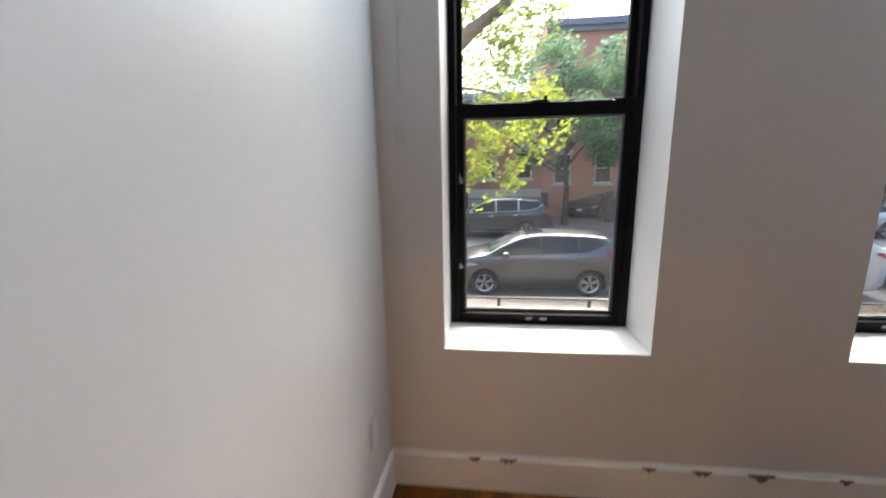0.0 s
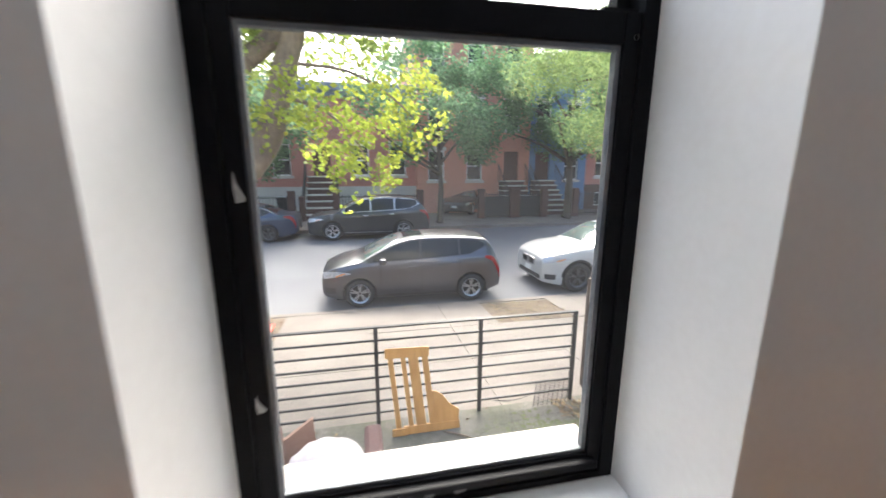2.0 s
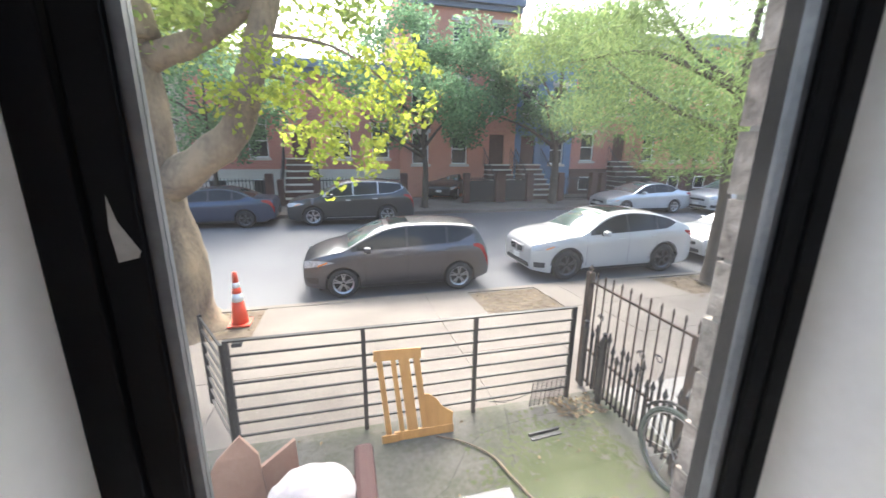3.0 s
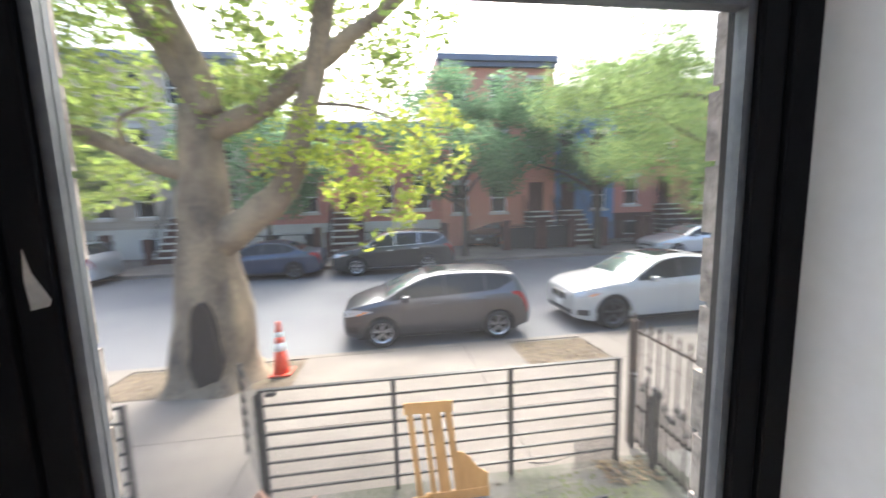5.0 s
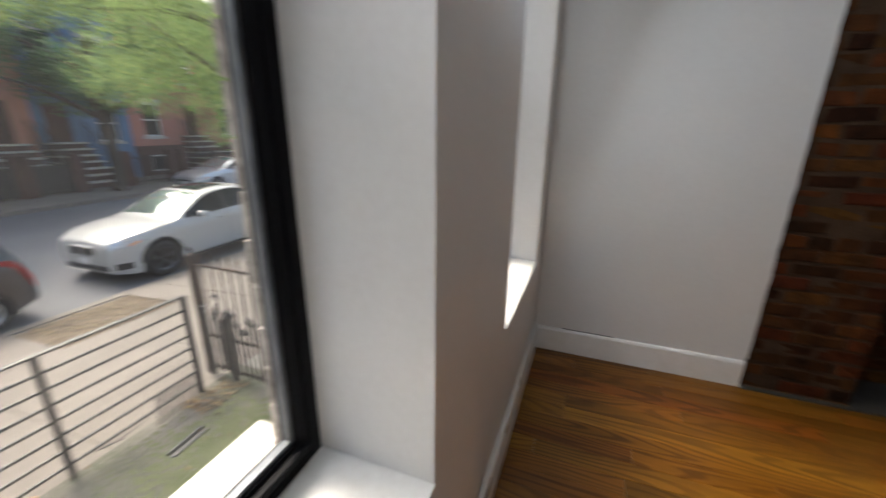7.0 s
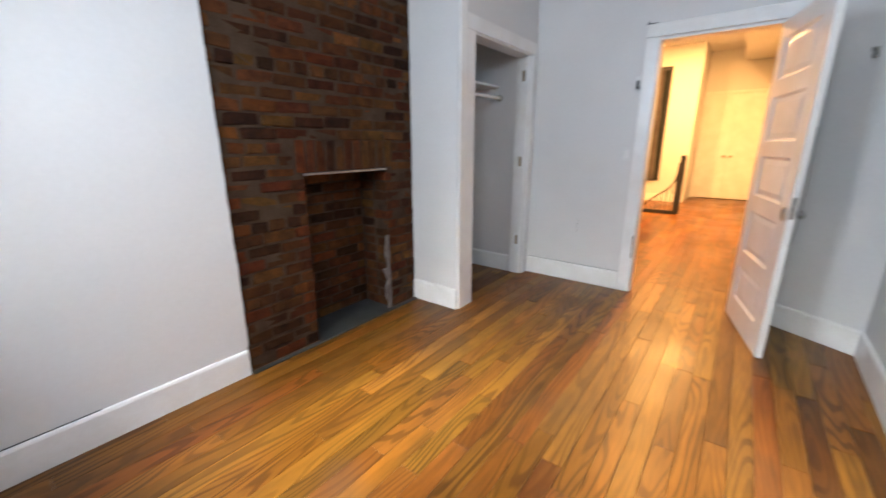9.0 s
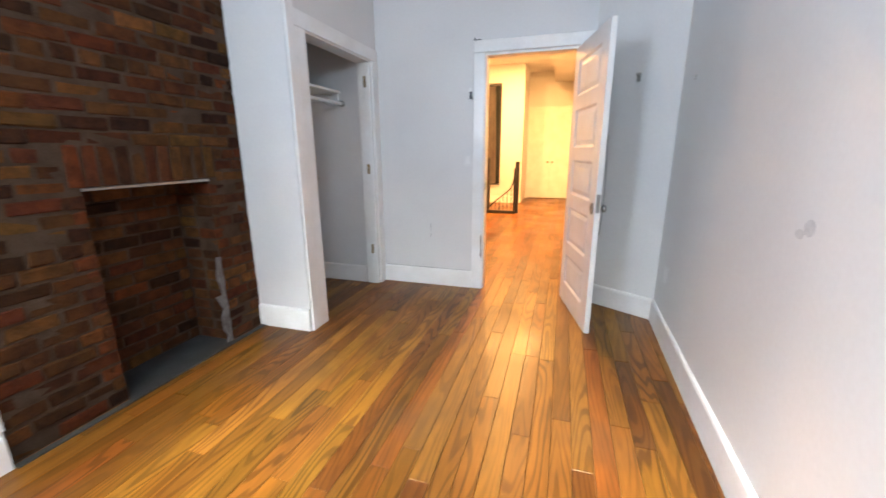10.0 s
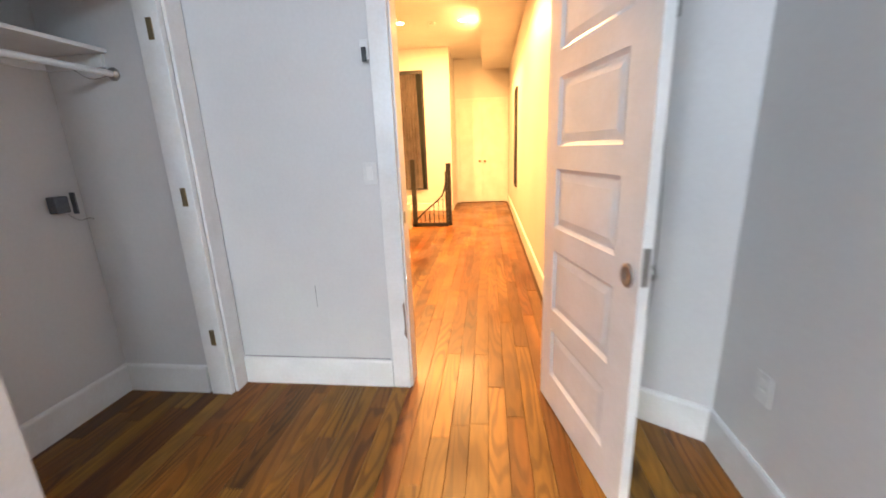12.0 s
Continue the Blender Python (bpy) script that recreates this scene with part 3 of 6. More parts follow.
# ---- double-hung windows ----
def window(name, x0, x1):
    """A black metal double-hung window; the lower sash stands on the inside track."""
    w = x1 - x0
    root = thing(name, "black metal double-hung window with chipped paint, closed", "window", pose(x0, 2.037, ZS), kind="structure")
    zt, zm = WTOP - ZS, 0.985
    part("window_frame", bx((0, 0.032, 0, 0.085, 0.0, zt), (w - 0.032, w, 0, 0.085, 0.0, zt), (0.032, w - 0.032, 0, 0.085, 0, 0.02), (0.032, w - 0.032, 0, 0.085, zt - 0.04, zt), bevel=0.002), BLACK, root)
    low = part("lower_sash", bx((0.034, 0.066, 0.004, 0.036, 0.022, zm), (w - 0.066, w - 0.034, 0.004, 0.036, 0.022, zm), (0.066, w - 0.066, 0.004, 0.036, 0.022, 0.07), (0.066, w - 0.066, 0.004, 0.036, zm - 0.055, zm), bevel=0.003), BLACK, root)
    part("glazing_bead", bx((0.066, 0.076, 0.012, 0.028, 0.07, zm - 0.055), (w - 0.076, w - 0.066, 0.012, 0.028, 0.07, zm - 0.055), (0.076, w - 0.076, 0.012, 0.028, 0.07, 0.079), (0.076, w - 0.076, 0.012, 0.028, zm - 0.064, zm - 0.055)), GREYM, low, "grey metal glazing bead")
    pane = part("pane", bx((0.076, w - 0.076, 0.019, 0.022, 0.079, zm - 0.064)), GLASS, low)
    pane.visible_shadow = False
    part("lift_rail", bx((0.05, w - 0.05, -0.016, 0.004, 0.045, 0.062), bevel=0.003), BLACK, low)
    bm = bmesh.new()
    for cx, cw in ((w / 2 - 0.035, 0.035), (w / 2 + 0.03, 0.04)):
        k = [(cx + cw / 2 * math.cos(a) * (0.8 + 0.3 * random.random()), 0.0025, 0.034 + 0.009 * math.sin(a) * (0.7 + 0.5 * random.random())) for a in [i * math.pi / 5 for i in range(10)]]
        slab(bm, k, (0, -0.002, 0))
    part("paint_chip", bm, CHIP, low, "worn white patches on the black rail")
    up = part("upper_sash", bx((0.034, 0.060, 0.044, 0.076, zm - 0.035, zt - 0.04), (w - 0.060, w - 0.034, 0.044, 0.076, zm - 0.035, zt - 0.04), (0.060, w - 0.060, 0.044, 0.076, zm - 0.035, zm + 0.012), (0.060, w - 0.060, 0.044, 0.076, zt - 0.09, zt - 0.04), bevel=0.003), BLACK, root)
    pane = part("pane", bx((0.060, w - 0.060, 0.058, 0.061, zm + 0.012, zt - 0.09)), GLASS, up)
    pane.visible_shadow = False
    part("latch", bx((w / 2 - 0.045, w / 2 + 0.025, 0.006, 0.034, zm, zm + 0.010), (w / 2 + 0.004, w / 2 + 0.018, 0.012, 0.024, zm + 0.010, zm + 0.028), bevel=0.003), BLACK, low, "black sash latch")
    for k in (0.04, w - 0.11):
        part("tilt_latch", bx((k, k + 0.07, 0.006, 0.034, zm, zm + 0.006), bevel=0.002), BLACK, low)
    bmx = lathe([(0.0, 0.002), (0.004, 0.002), (0.005, 0.0), (0.005, -0.001)], 8, "y")
    s = part("screw", bmx, STEEL, root, "small steel screw head")
    s.matrix_basis = pose(w - 0.042, 0.0035, 0.943)
    for cx, cz, ch in ((0.065, 0.652, 0.052), (0.063, 0.268, 0.035)):
        bm = bmesh.new()
        slab(bm, [(cx - 0.017, 0.0035, cz + ch), (cx - 0.013, 0.0035, cz + ch * 0.62), (cx - 0.001, 0.0035, cz + ch * 0.16), (cx - 0.003, 0.0035, cz + ch * 0.06), (cx - 0.017, 0.0035, cz), (cx - 0.019, 0.0035, cz + ch * 0.5)], (0, -0.0006, 0))
        part("paint_chip", bm, CHIP, low, "pointed white chip in the black paint")
    return root


window("window_1", *W1)
window("window_2", *W2)

# ---- things on the walls ----
sw = thing("light_switch", "white rocker light switch beside the door", "light switch", pose(1.09, YB + 0.0005, 1.19))
part("plate", bx((-0.035, 0.035, 0, 0.006, -0.057, 0.057), bevel=0.003), PLATE, sw)
part("rocker", bx((-0.016, 0.016, 0.0055, 0.010, -0.033, 0.033), bevel=0.002), TRIM, sw)


def outlet(m, label):
    o = thing("wall_outlet", label, "outlet", m)
    part("plate", bx((-0.035, 0.035, 0, 0.006, -0.057, 0.057), bevel=0.003), PLATE, o)
    for z in (-0.02, 0.02):
        s = part("socket", lathe([(0.0, 0.008), (0.014, 0.008), (0.0165, 0.0055)], 14, "y"), TRIM, o)
        s.matrix_basis = pose(0, 0, z)


outlet(pose(-0.3655, 1.54, 0.41, 0, 0, -88.6), "white double outlet low on the side wall near the window")
outlet(pose(-0.438, -1.43, 0.445, 0, 0, -88.6), "white double outlet low on the side wall near the door")
# a painted-over pull with its cord
pl = thing("wall_bracket", "painted-over metal loop on the window wall", "wall bracket", pose(-0.274, YF - 0.001, 1.475))
part("loop", tb([(-0.012, -0.006, 0.035), (-0.013, -0.007, -0.032), (0.013, -0.007, -0.034), (0.012, -0.006, 0.03), (-0.012, -0.006, 0.036)], 0.0035, 6), WALL, pl)
part("cord", tb([(0, -0.003, 0.16), (0.001, -0.004, 0.55), (0.0, -0.003, 1.1)], 0.0025, 6), WALL, pl)


def coat_hook(m, label, mt):
    h = thing("coat_hook", label, "hook", m)
    part("plate", bx((-0.012, 0.012, 0, 0.005, -0.03, 0.03), bevel=0.002), mt, h)
    part("hook", tb(smooth_line([(0, 0.004, 0.012), (0, 0.035, 0.006), (0, 0.05, 0.022)]), 0.004, 6), mt, h)
    part("prong", tb(smooth_line([(0, 0.004, -0.012), (0, 0.02, -0.03), (0, 0.034, -0.014)]), 0.004, 6), mt, h)


coat_hook(pose(-0.20, -1.848, 1.77, 0, 0, -31.6), "small steel coat hook on the slanting wall", STEEL)
coat_hook(pose(-0.4375, -1.37, 1.68, 0, 0, -88.6) @ Matrix.Scale(0.45, 4), "small steel hook on the side wall", STEEL)
kh = thing("key_hook", "clear plastic wall hook with a dark key tag", "hook", pose(1.065, YB + 0.0205, 1.74))
part("plate", bx((-0.02, 0.02, 0, 0.006, -0.04, 0.045), bevel=0.003), PLATE, kh)
part("tag", bx((-0.011, 0.011, 0.007, 0.018, -0.05, 0.012), bevel=0.004), DARKP, kh, "dark hanging tag")
for y, z, w, hgt in ((0.085, 1.045, 0.055, 0.05), (0.04, 1.02, 0.045, 0.03)):
    bm = bmesh.new()
    x = -0.361 - 0.02427 * (YF - y)
    slab(bm, [(x + 0.0008, y + w / 2 * math.cos(a), z + hgt / 2 * math.sin(a)) for a in [i * math.pi / 7 for i in range(14)]], (0.0006, 0, 0))
    tagged(part("wall_stain", bm, mat("grey_smear", (0.44, 0.435, 0.44), (0.56, 0.55, 0.545), 0.6, 0, 40, 90, 0)), "faint grey rubbed smear on the white wall", "stain", kind="structure")

# ---- closet fittings ----
sh = thing("closet_shelf", "white painted closet shelf on a cleat", "shelf", pose(2.28, -1.45, 1.78))
part("board", bx((-0.02, 0.32, -0.468, 0.535, 0, 0.019), bevel=0.003), TRIM, sh)
part("cleat", bx((0.0, 0.32, -0.469, -0.452, -0.06, -0.001), bevel=0.002), TRIM, sh)
part("cleat", bx((0.30, 0.3195, -0.45, 0.535, -0.06, -0.001), bevel=0.002), TRIM, sh)
rod = thing("closet_rod", "white closet rod in steel end brackets", "closet rod", pose(2.25, -1.45, 1.69))
part("rod", tb([(0, -0.466, 0), (0, 0.535, 0)], 0.014, 12), TRIM, rod)
part("bracket", lathe([(0.0, 0), (0.03, 0), (0.03, 0.008), (0.017, 0.02)], 14, "y"), STEEL, rod).matrix_basis = pose(0, -0.469, 0)
part("wire", tb(smooth_line([(0.02, -0.45, -0.01), (0.12, -0.46, -0.015), (0.2, -0.463, 0.03), (0.24, -0.465, 0.08)]), 0.002, 5), STEEL, rod)
jb = thing("junction_box", "open grey metal junction box with a loose wire", "junction box", pose(2.599, -1.78, 1.10))
part("box", bx((-0.05, 0, -0.035, 0.03, -0.04, 0.04), bevel=0.006), GREYM, jb)
part("cover", bx((-0.075, -0.048, -0.05, -0.042, -0.05, 0.055), bevel=0.002), GREYM, jb, "bent steel cover hanging open")
part("wire", tb(smooth_line([(-0.03, -0.03, -0.05), (-0.05, -0.06, -0.085), (-0.06, -0.10, -0.08), (-0.05, -0.13, -0.09)]), 0.003, 5), STEEL, jb)

# ---- the open panelled door ----
DW, DH, DT = 0.755, 2.02, 0.035
door = thing("door_1", "white five-panel wooden door standing wide open", "door", pose(0.204, -2.035, 0.006, 0, 0, 103.5), kind="structure")
cells = [(0.17, 0.415), (0.52, 0.815), (0.92, 1.185), (1.28, 1.56), (1.66, 1.915)]
boxes = [(0, 0.115, -DT, 0, 0, DH), (DW - 0.14, DW, -DT, 0, 0, DH)]
zz = 0.0
for a, b in cells:
    boxes.append((0.115, DW - 0.14, -DT, 0, zz, a))
    zz = b
boxes.append((0.115, DW - 0.14, -DT, 0, zz, DH))
part("stiles_and_rails", bx(*boxes), TRIM, door)
for a, b in cells:
    bm = bmesh.new()
    for s, yo in ((1, 0.0), (-1, -DT)):
        x0, x1 = 0.115, DW - 0.14
        outer = [(x0, a), (x1, a), (x1, b), (x0, b)]
        loops = []
        for ins, dep in ((0, 0.0005), (0.006, -0.004), (0.016, -0.010), (0.022, -0.010), (0.05, -0.004)):
            loops.append([bm.verts.new((x + (ins if x == x0 else -ins), yo + s * dep, z + (ins if z == a else -ins))) for x, z in outer])
        for l0, l1 in zip(loops, loops[1:]):
            for k in range(4):
                bm.faces.new((l0[k], l0[(k + 1) % 4], l1[(k + 1) % 4], l1[k]))
        bm.faces.new(loops[-1])
    bmesh.ops.recalc_face_normals(bm, faces=bm.faces[:])
    part("panel", bm, TRIM, door)
part("knob", lathe([(0.0, 0.058), (0.018, 0.056), (0.027, 0.045), (0.022, 0.032), (0.011, 0.026), (0.011, 0.008), (0.03, 0.006), (0.031, 0.0)], 18, "y"), STEEL, door, "dull steel door knob", True).matrix_basis = pose(DW - 0.062, 0, 0.88)
rose = part("rose", lathe([(0.016, -0.002), (0.019, -0.007), (0.030, -0.006), (0.033, 0.0)], 20, "y"), STEEL, door, "bare steel rose with its knob gone", True)
rose.matrix_basis = pose(DW - 0.062, -DT, 0.88) @ Matrix.Diagonal((1, 1, 1.25, 1))
part("bore", lathe([(0.0, -0.0015), (0.017, -0.0015), (0.017, 0.0)], 16, "y"), DARKP, rose)
part("latch_plate", bx((DW - 0.0005, DW + 0.002, -0.03, -0.006, 0.86, 0.98)), STEEL, door)
for z in (0.22, 1.0, 1.8):
    part("hinge", tb([(-0.006, 0.006, z - 0.045), (-0.006, 0.006, z + 0.045)], 0.006, 8), STEEL, door)

part("string", tb(smooth_line([(DW - 0.02, 0.012, 1.35), (DW - 0.012, 0.02, 1.0), (DW - 0.03, 0.016, 0.72), (DW - 0.10, 0.012, 0.70)]), 0.0016, 5), DARKP, door, "thin dark string hanging from the door")
# small marks of wear
for x, z0, z1 in ((1.45, 0.47, 0.60),):
    tagged(part("wall_scratch", bx((x, x + 0.0016, YB + 0.0003, YB + 0.0012, z0, z1)), SLATE), "thin dark scratch in the white wall", "scratch", kind="structure")
tagged(part("trim_clip", bx((0.985, 1.05, YB + 0.004, YB + 0.018, 2.146, 2.152), (1.04, 1.046, YB + 0.004, YB + 0.018, 2.152, 2.165), bevel=0.001), DARKP), "small black clip on the door casing", "clip")
for a, b in ((1.06, 1.93),):
    tagged(part("trim_gap", bx((a, b, YB + 0.0003, YB + 0.0045, BBH + 0.0003, BBH + 0.0022)), SLATE), "dark hairline gap above the baseboard", "gap", kind="structure")
tagged(part("trim_gap", bx((XE - 0.004, XE - 0.0003, 1.30, 1.60, 0.1523, 0.156)), SLATE), "dark hairline gap above the baseboard", "gap", kind="structure")

# ---- the hall beyond ----
dd = thing("double_door", "tall white double closet doors, shut", "door", pose(0.64, -9.699, 0), kind="structure")
for s in (-1, 1):
    lf = part("door_leaf", bx((min(0.003 * s, 0.53 * s), max(0.003 * s, 0.53 * s), 0.0, 0.03, 0.018, 2.33), bevel=0.003), TRIM, dd)
    part("knob", lathe([(0.0, 0.085), (0.026, 0.078), (0.028, 0.06), (0.012, 0.05), (0.012, 0.03)], 14, "y"), BRASS, lf, "round brass knob", True).matrix_basis = pose(0.06 * s, 0, 0.98)
part("casing", bx((-0.60, -0.535, 0, 0.02, 0, 2.40), (0.535, 0.60, 0, 0.02, 0, 2.40), (-0.535, 0.535, 0, 0.02, 2.335, 2.40), bevel=0.003), TRIM, dd)
# black strip that stands for the shade in the gap under the leaves
part("threshold", bx((-0.53, 0.53, -0.0005, 0.012, 0.001, 0.014)), DARKP, dd, "black strip put in for the shade below the doors")

cu = thing("curtain", "brownish grey curtain hanging in a black window frame", "curtain", pose(2.06, -8.498, 0.47))
part("frame", bx((-0.26, -0.225, 0, 0.04, 0, 2.37), (0.225, 0.26, 0, 0.04, 0, 2.37), (-0.225, 0.225, 0, 0.04, 2.31, 2.37), bevel=0.004), DARKP, cu)
bm = bmesh.new()
rows = []
for zz in (0.0, 0.6, 1.2, 1.8, 2.3):
    rows.append([bm.verts.new((-0.12 + 0.34 * i / 28 + 0.05 * (1 - zz / 2.3) * (i / 28 - 1), 0.06 + 0.022 * math.sin(i * 1.35 + zz * 0.4), zz)) for i in range(29)])
for a, b in zip(rows, rows[1:]):
    for i in range(28):
        bm.faces.new((a[i], a[i + 1], b[i + 1], b[i]))
bmesh.ops.solidify(bm, geom=bm.faces[:], thickness=0.004)
part("cloth", bm, CURTAIN, cu, "", True)
pn = part("pane", bx((-0.225, 0.225, 0.008, 0.012, 0.0, 2.31)), DARKGLASS, cu)
wm = thing("wall_mirror", "tall narrow black-framed mirror on the hall wall", "mirror", pose(0.0255, -7.07, 0.62))
part("frame", bx((0, 0.03, -0.2, -0.17, 0, 1.6), (0, 0.03, 0.17, 0.2, 0, 1.6), (0, 0.03, -0.17, 0.17, 0, 0.03), (0, 0.03, -0.17, 0.17, 1.57, 1.6), bevel=0.003), DARKP, wm)
part("mirror_glass", bx((0.002, 0.015, -0.17, 0.17, 0.03, 1.57)), mat("mirror_silver", (0.85, 0.85, 0.85), (0.83, 0.83, 0.83), 0.03, 1.0, 2, 20, 0), wm)

sr = thing("stair_railing", "black iron railing round a spiral stair head", "railing", pose(1.2, -6.72, 0))
part("kerb", bx((0.0, 0.62, -0.03, 0.03, 0, 0.06), bevel=0.004), IRON, sr)
part("newel_post", bx((-0.06, 0.02, -0.14, -0.05, 0, 1.06), bevel=0.005), IRON, sr, "broad black end post")
part("newel_post", bx((-0.005, 0.035, -0.03, 0.02, 0, 0.93), bevel=0.004), IRON, sr)
part("newel_post", bx((0.53, 0.61, -0.03, 0.03, 0, 1.14), bevel=0.004), IRON, sr)
hr = smooth_line([(0.015, 0, 0.93), (0.03, 0, 0.72), (0.10, 0, 0.52), (0.25, 0, 0.38), (0.42, 0, 0.24), (0.54, 0, 0.12)])
part("handrail", tb(hr, 0.014, 8), IRON, sr)
for i in range(6):
    x = 0.08 + i * 0.08
    z = min(hr, key=lambda p: abs(p.x - x)).z
    part("baluster", tb([(x, 0, 0.06), (x, 0, z)], 0.007, 6), IRON, sr)
hw = tagged(part("stair_half_wall", bx((1.84, 1.96, -6.72, -6.1, 0, 0.42), bevel=0.004), TRIM), "low white wall beside the stair railing", "half wall", kind="structure")

GLOW = glow_mat("warm_lamp_lens", (1.0, 0.62, 0.25), 10.0)
# the third, at y -4.3, is unseen, added behind the door head
for x, y in ((0.88, -6.95), (1.88, -6.88), (1.0, -4.3)):
    rl = thing("recessed_light", "round recessed ceiling lamp, lit warm", "ceiling light", pose(x, y, H), group="hall ceiling lamps")
    part("trim_ring", lathe([(0.065, -0.002), (0.072, -0.008), (0.09, -0.006), (0.092, 0.0)], 24), TRIM, rl)
    part("lens", lathe([(0.0, -0.003), (0.064, -0.003), (0.064, -0.0005)], 24), GLOW, rl, "glowing warm lens")
    ld = bpy.data.lights.new("hall_lamp", "AREA")
    ld.shape, ld.size, ld.energy, ld.color = "DISK", 0.12, 19, WARM
    new("hall_lamp", ld).matrix_world = look((x, y, H - 0.012), (x, y, 0))
sd_ = thing("smoke_detector", "small round white ceiling detector", "smoke detector", pose(1.38, -7.0, H))
part("housing", lathe([(0.0, -0.035), (0.045, -0.033), (0.055, -0.02), (0.06, 0.0)], 20), PLATE, sd_)


# ---- outside: ground, street ----
ZY = -1.35                     # front yard


def zroad(y):
    return -1.735 + 0.014 * (y - 9.3)


def sheet(name, pts, material, label, category, thick=0.3):
    bm = bmesh.new()
    slab(bm, pts, (0, 0, -thick))
    return structure(name, bm, material, label, category)


sheet("ground", [(-600, -600, -2.1), (600, -600, -2.1), (600, 600, -2.1), (-600, 600, -2.1)], CONC, "plain ground reaching to the horizon", "ground")
road = sheet("road", [(-90, 9.25, zroad(9.25)), (90, 9.25, zroad(9.25)), (90, 19.3, zroad(19.3)), (-90, 19.3, zroad(19.3))], ASPH, "grey asphalt street between parked cars", "road")
yard = structure("yard_floor", bx((-4.0, 2.98, 2.18, 5.13, -1.7, ZY)), MOSS, "cracked concrete front yard stained with green moss", "yard")
structure("pavement", bx((-60, -4.0, 2.2, 5.13, -1.75, ZY - 0.01), (2.98, 60, 2.2, 5.13, -1.75, ZY - 0.01)), CONC, "neighbouring concrete yards", "pavement")


def zwalk(y):
    return -1.385 - 0.052 * (y - 5.13)


KERB = 9.1
pave = tagged(new("pavement"), "pale worn concrete pavement in large slabs", "pavement", kind="structure")
sheet("pavement_bed", [(-60, 5.13, zwalk(5.13) - 0.02), (60, 5.13, zwalk(5.13) - 0.02), (60, KERB, zwalk(KERB) - 0.02), (-60, KERB, zwalk(KERB) - 0.02)], WALK, "dark joints between the pavement slabs", "pavement")
sheet("kerb", [(-60, KERB, zwalk(KERB)), (60, KERB, zwalk(KERB)), (60, KERB + 0.16, zwalk(KERB) - 0.005), (-60, KERB + 0.16, zwalk(KERB) - 0.005)], WALK, "worn concrete kerb along the street", "kerb")
sheet("far_pavement", [(-90, 19.3, -1.45), (90, 19.3, -1.45), (90, 24.2, -1.40), (-90, 24.2, -1.40)], WALK, "pale pavement across the street", "pavement")
sheet("kerb", [(-90, 19.14, -1.448), (90, 19.14, -1.448), (90, 19.3, -1.445), (-90, 19.3, -1.445)], WALK, "worn concrete kerb across the street", "kerb")
PITS = [(-4.45, -1.42, 7.85, 9.02), (2.55, 4.1, 7.85, 9.02), (7.1, 8.7, 7.6, 9.02)]
slab_w = 1.52
for i in range(-9, 13):
    for j, (ya, yb) in enumerate(((5.14, 6.45), (6.46, 7.80), (7.81, 9.09))):
        x0 = i * slab_w - 1.4
        x1 = x0 + slab_w - 0.006
        pieces = [(x0, x1)]
        if j == 2:
            for pa, pb, _, _ in PITS:
                nxt = []
                for a, b in pieces:
                    if a < pb and b > pa:
                        if pa - a > 0.05:
                            nxt.append((a, pa))
                        if b - pb > 0.05:
                            nxt.append((pb, b))
                    else:
                        nxt.append((a, b))
                pieces = nxt
        for a, b in pieces:
            bm = bmesh.new()
            dz = random.uniform(-0.004, 0.004)
            slab(bm, [(a, ya, zwalk(ya) + dz), (b, ya, zwalk(ya) + dz), (b, yb, zwalk(yb) + dz), (a, yb, zwalk(yb) + dz)], (0, 0, -0.06))
            part("paving_slab", bm, WALK, pave)


def scatter(name, n, x0, x1, y0, y1, zf, size, material, label, category):
    """Many flat little pieces lying about."""
    vs, fs = [], []
    for i in range(n):
        x, y, a, s = random.uniform(x0, x1), random.uniform(y0, y1), random.uniform(0, 6.3), size * random.uniform(0.5, 1.2)
        for k, (u, v) in enumerate(((1, 0), (0, 0.45), (-1, 0.1), (0, -0.45))):
            vs.append((x + s * (u * math.cos(a) - v * math.sin(a)), y + s * (u * math.sin(a) + v * math.cos(a)), zf(y) + 0.004 + random.uniform(0, 0.02)))
        fs.append((4 * i, 4 * i + 1, 4 * i + 2, 4 * i + 3))
    me = bpy.data.meshes.new(name)
    me.from_pydata(vs, [], fs)
    me.materials.append(material)
    return tagged(new(name, me), label, category, kind="stuff")


for pa, pb, qa, qb in PITS:
    sheet("tree_pit", [(pa, qa, zwalk(qa) - 0.012), (pb, qa, zwalk(qa) - 0.012), (pb, qb, zwalk(qb) - 0.012), (pa, qb, zwalk(qb) - 0.012)], EARTH, "square pit of earth in the pavement", "tree pit", 0.1)
    scatter("dry_leaves", 260, pa, pb, qa, qb, zwalk, 0.05, LEAF_D, "dry yellow leaves on bare earth", "leaves")
scatter("dry_leaves", 60, -0.8, 2.7, 3.0, 5.1, lambda y: ZY, 0.025, LEAF_D, "few dry leaves on the yard floor", "leaves")
scatter("dry_leaves", 140, 2.2, 2.75, 4.75, 5.1, lambda y: ZY, 0.04, LEAF_D, "heap of dry leaves in the yard corner", "leaves")
for pts in ([(-0.8, 4.3), (0.6, 4.1), (1.3, 4.75), (2.6, 4.9)], [(1.45, 2.3), (1.6, 3.6), (1.45, 4.2), (1.7, 5.1)], [(-0.9, 3.4), (0.4, 3.6), (1.55, 3.5)]):
    tagged(part("floor_crack", tb(smooth_line([(x, y, ZY - 0.0015) for x, y in pts]), 0.0032, 4), ARCH), "dark crack across the yard concrete", "crack", kind="structure")

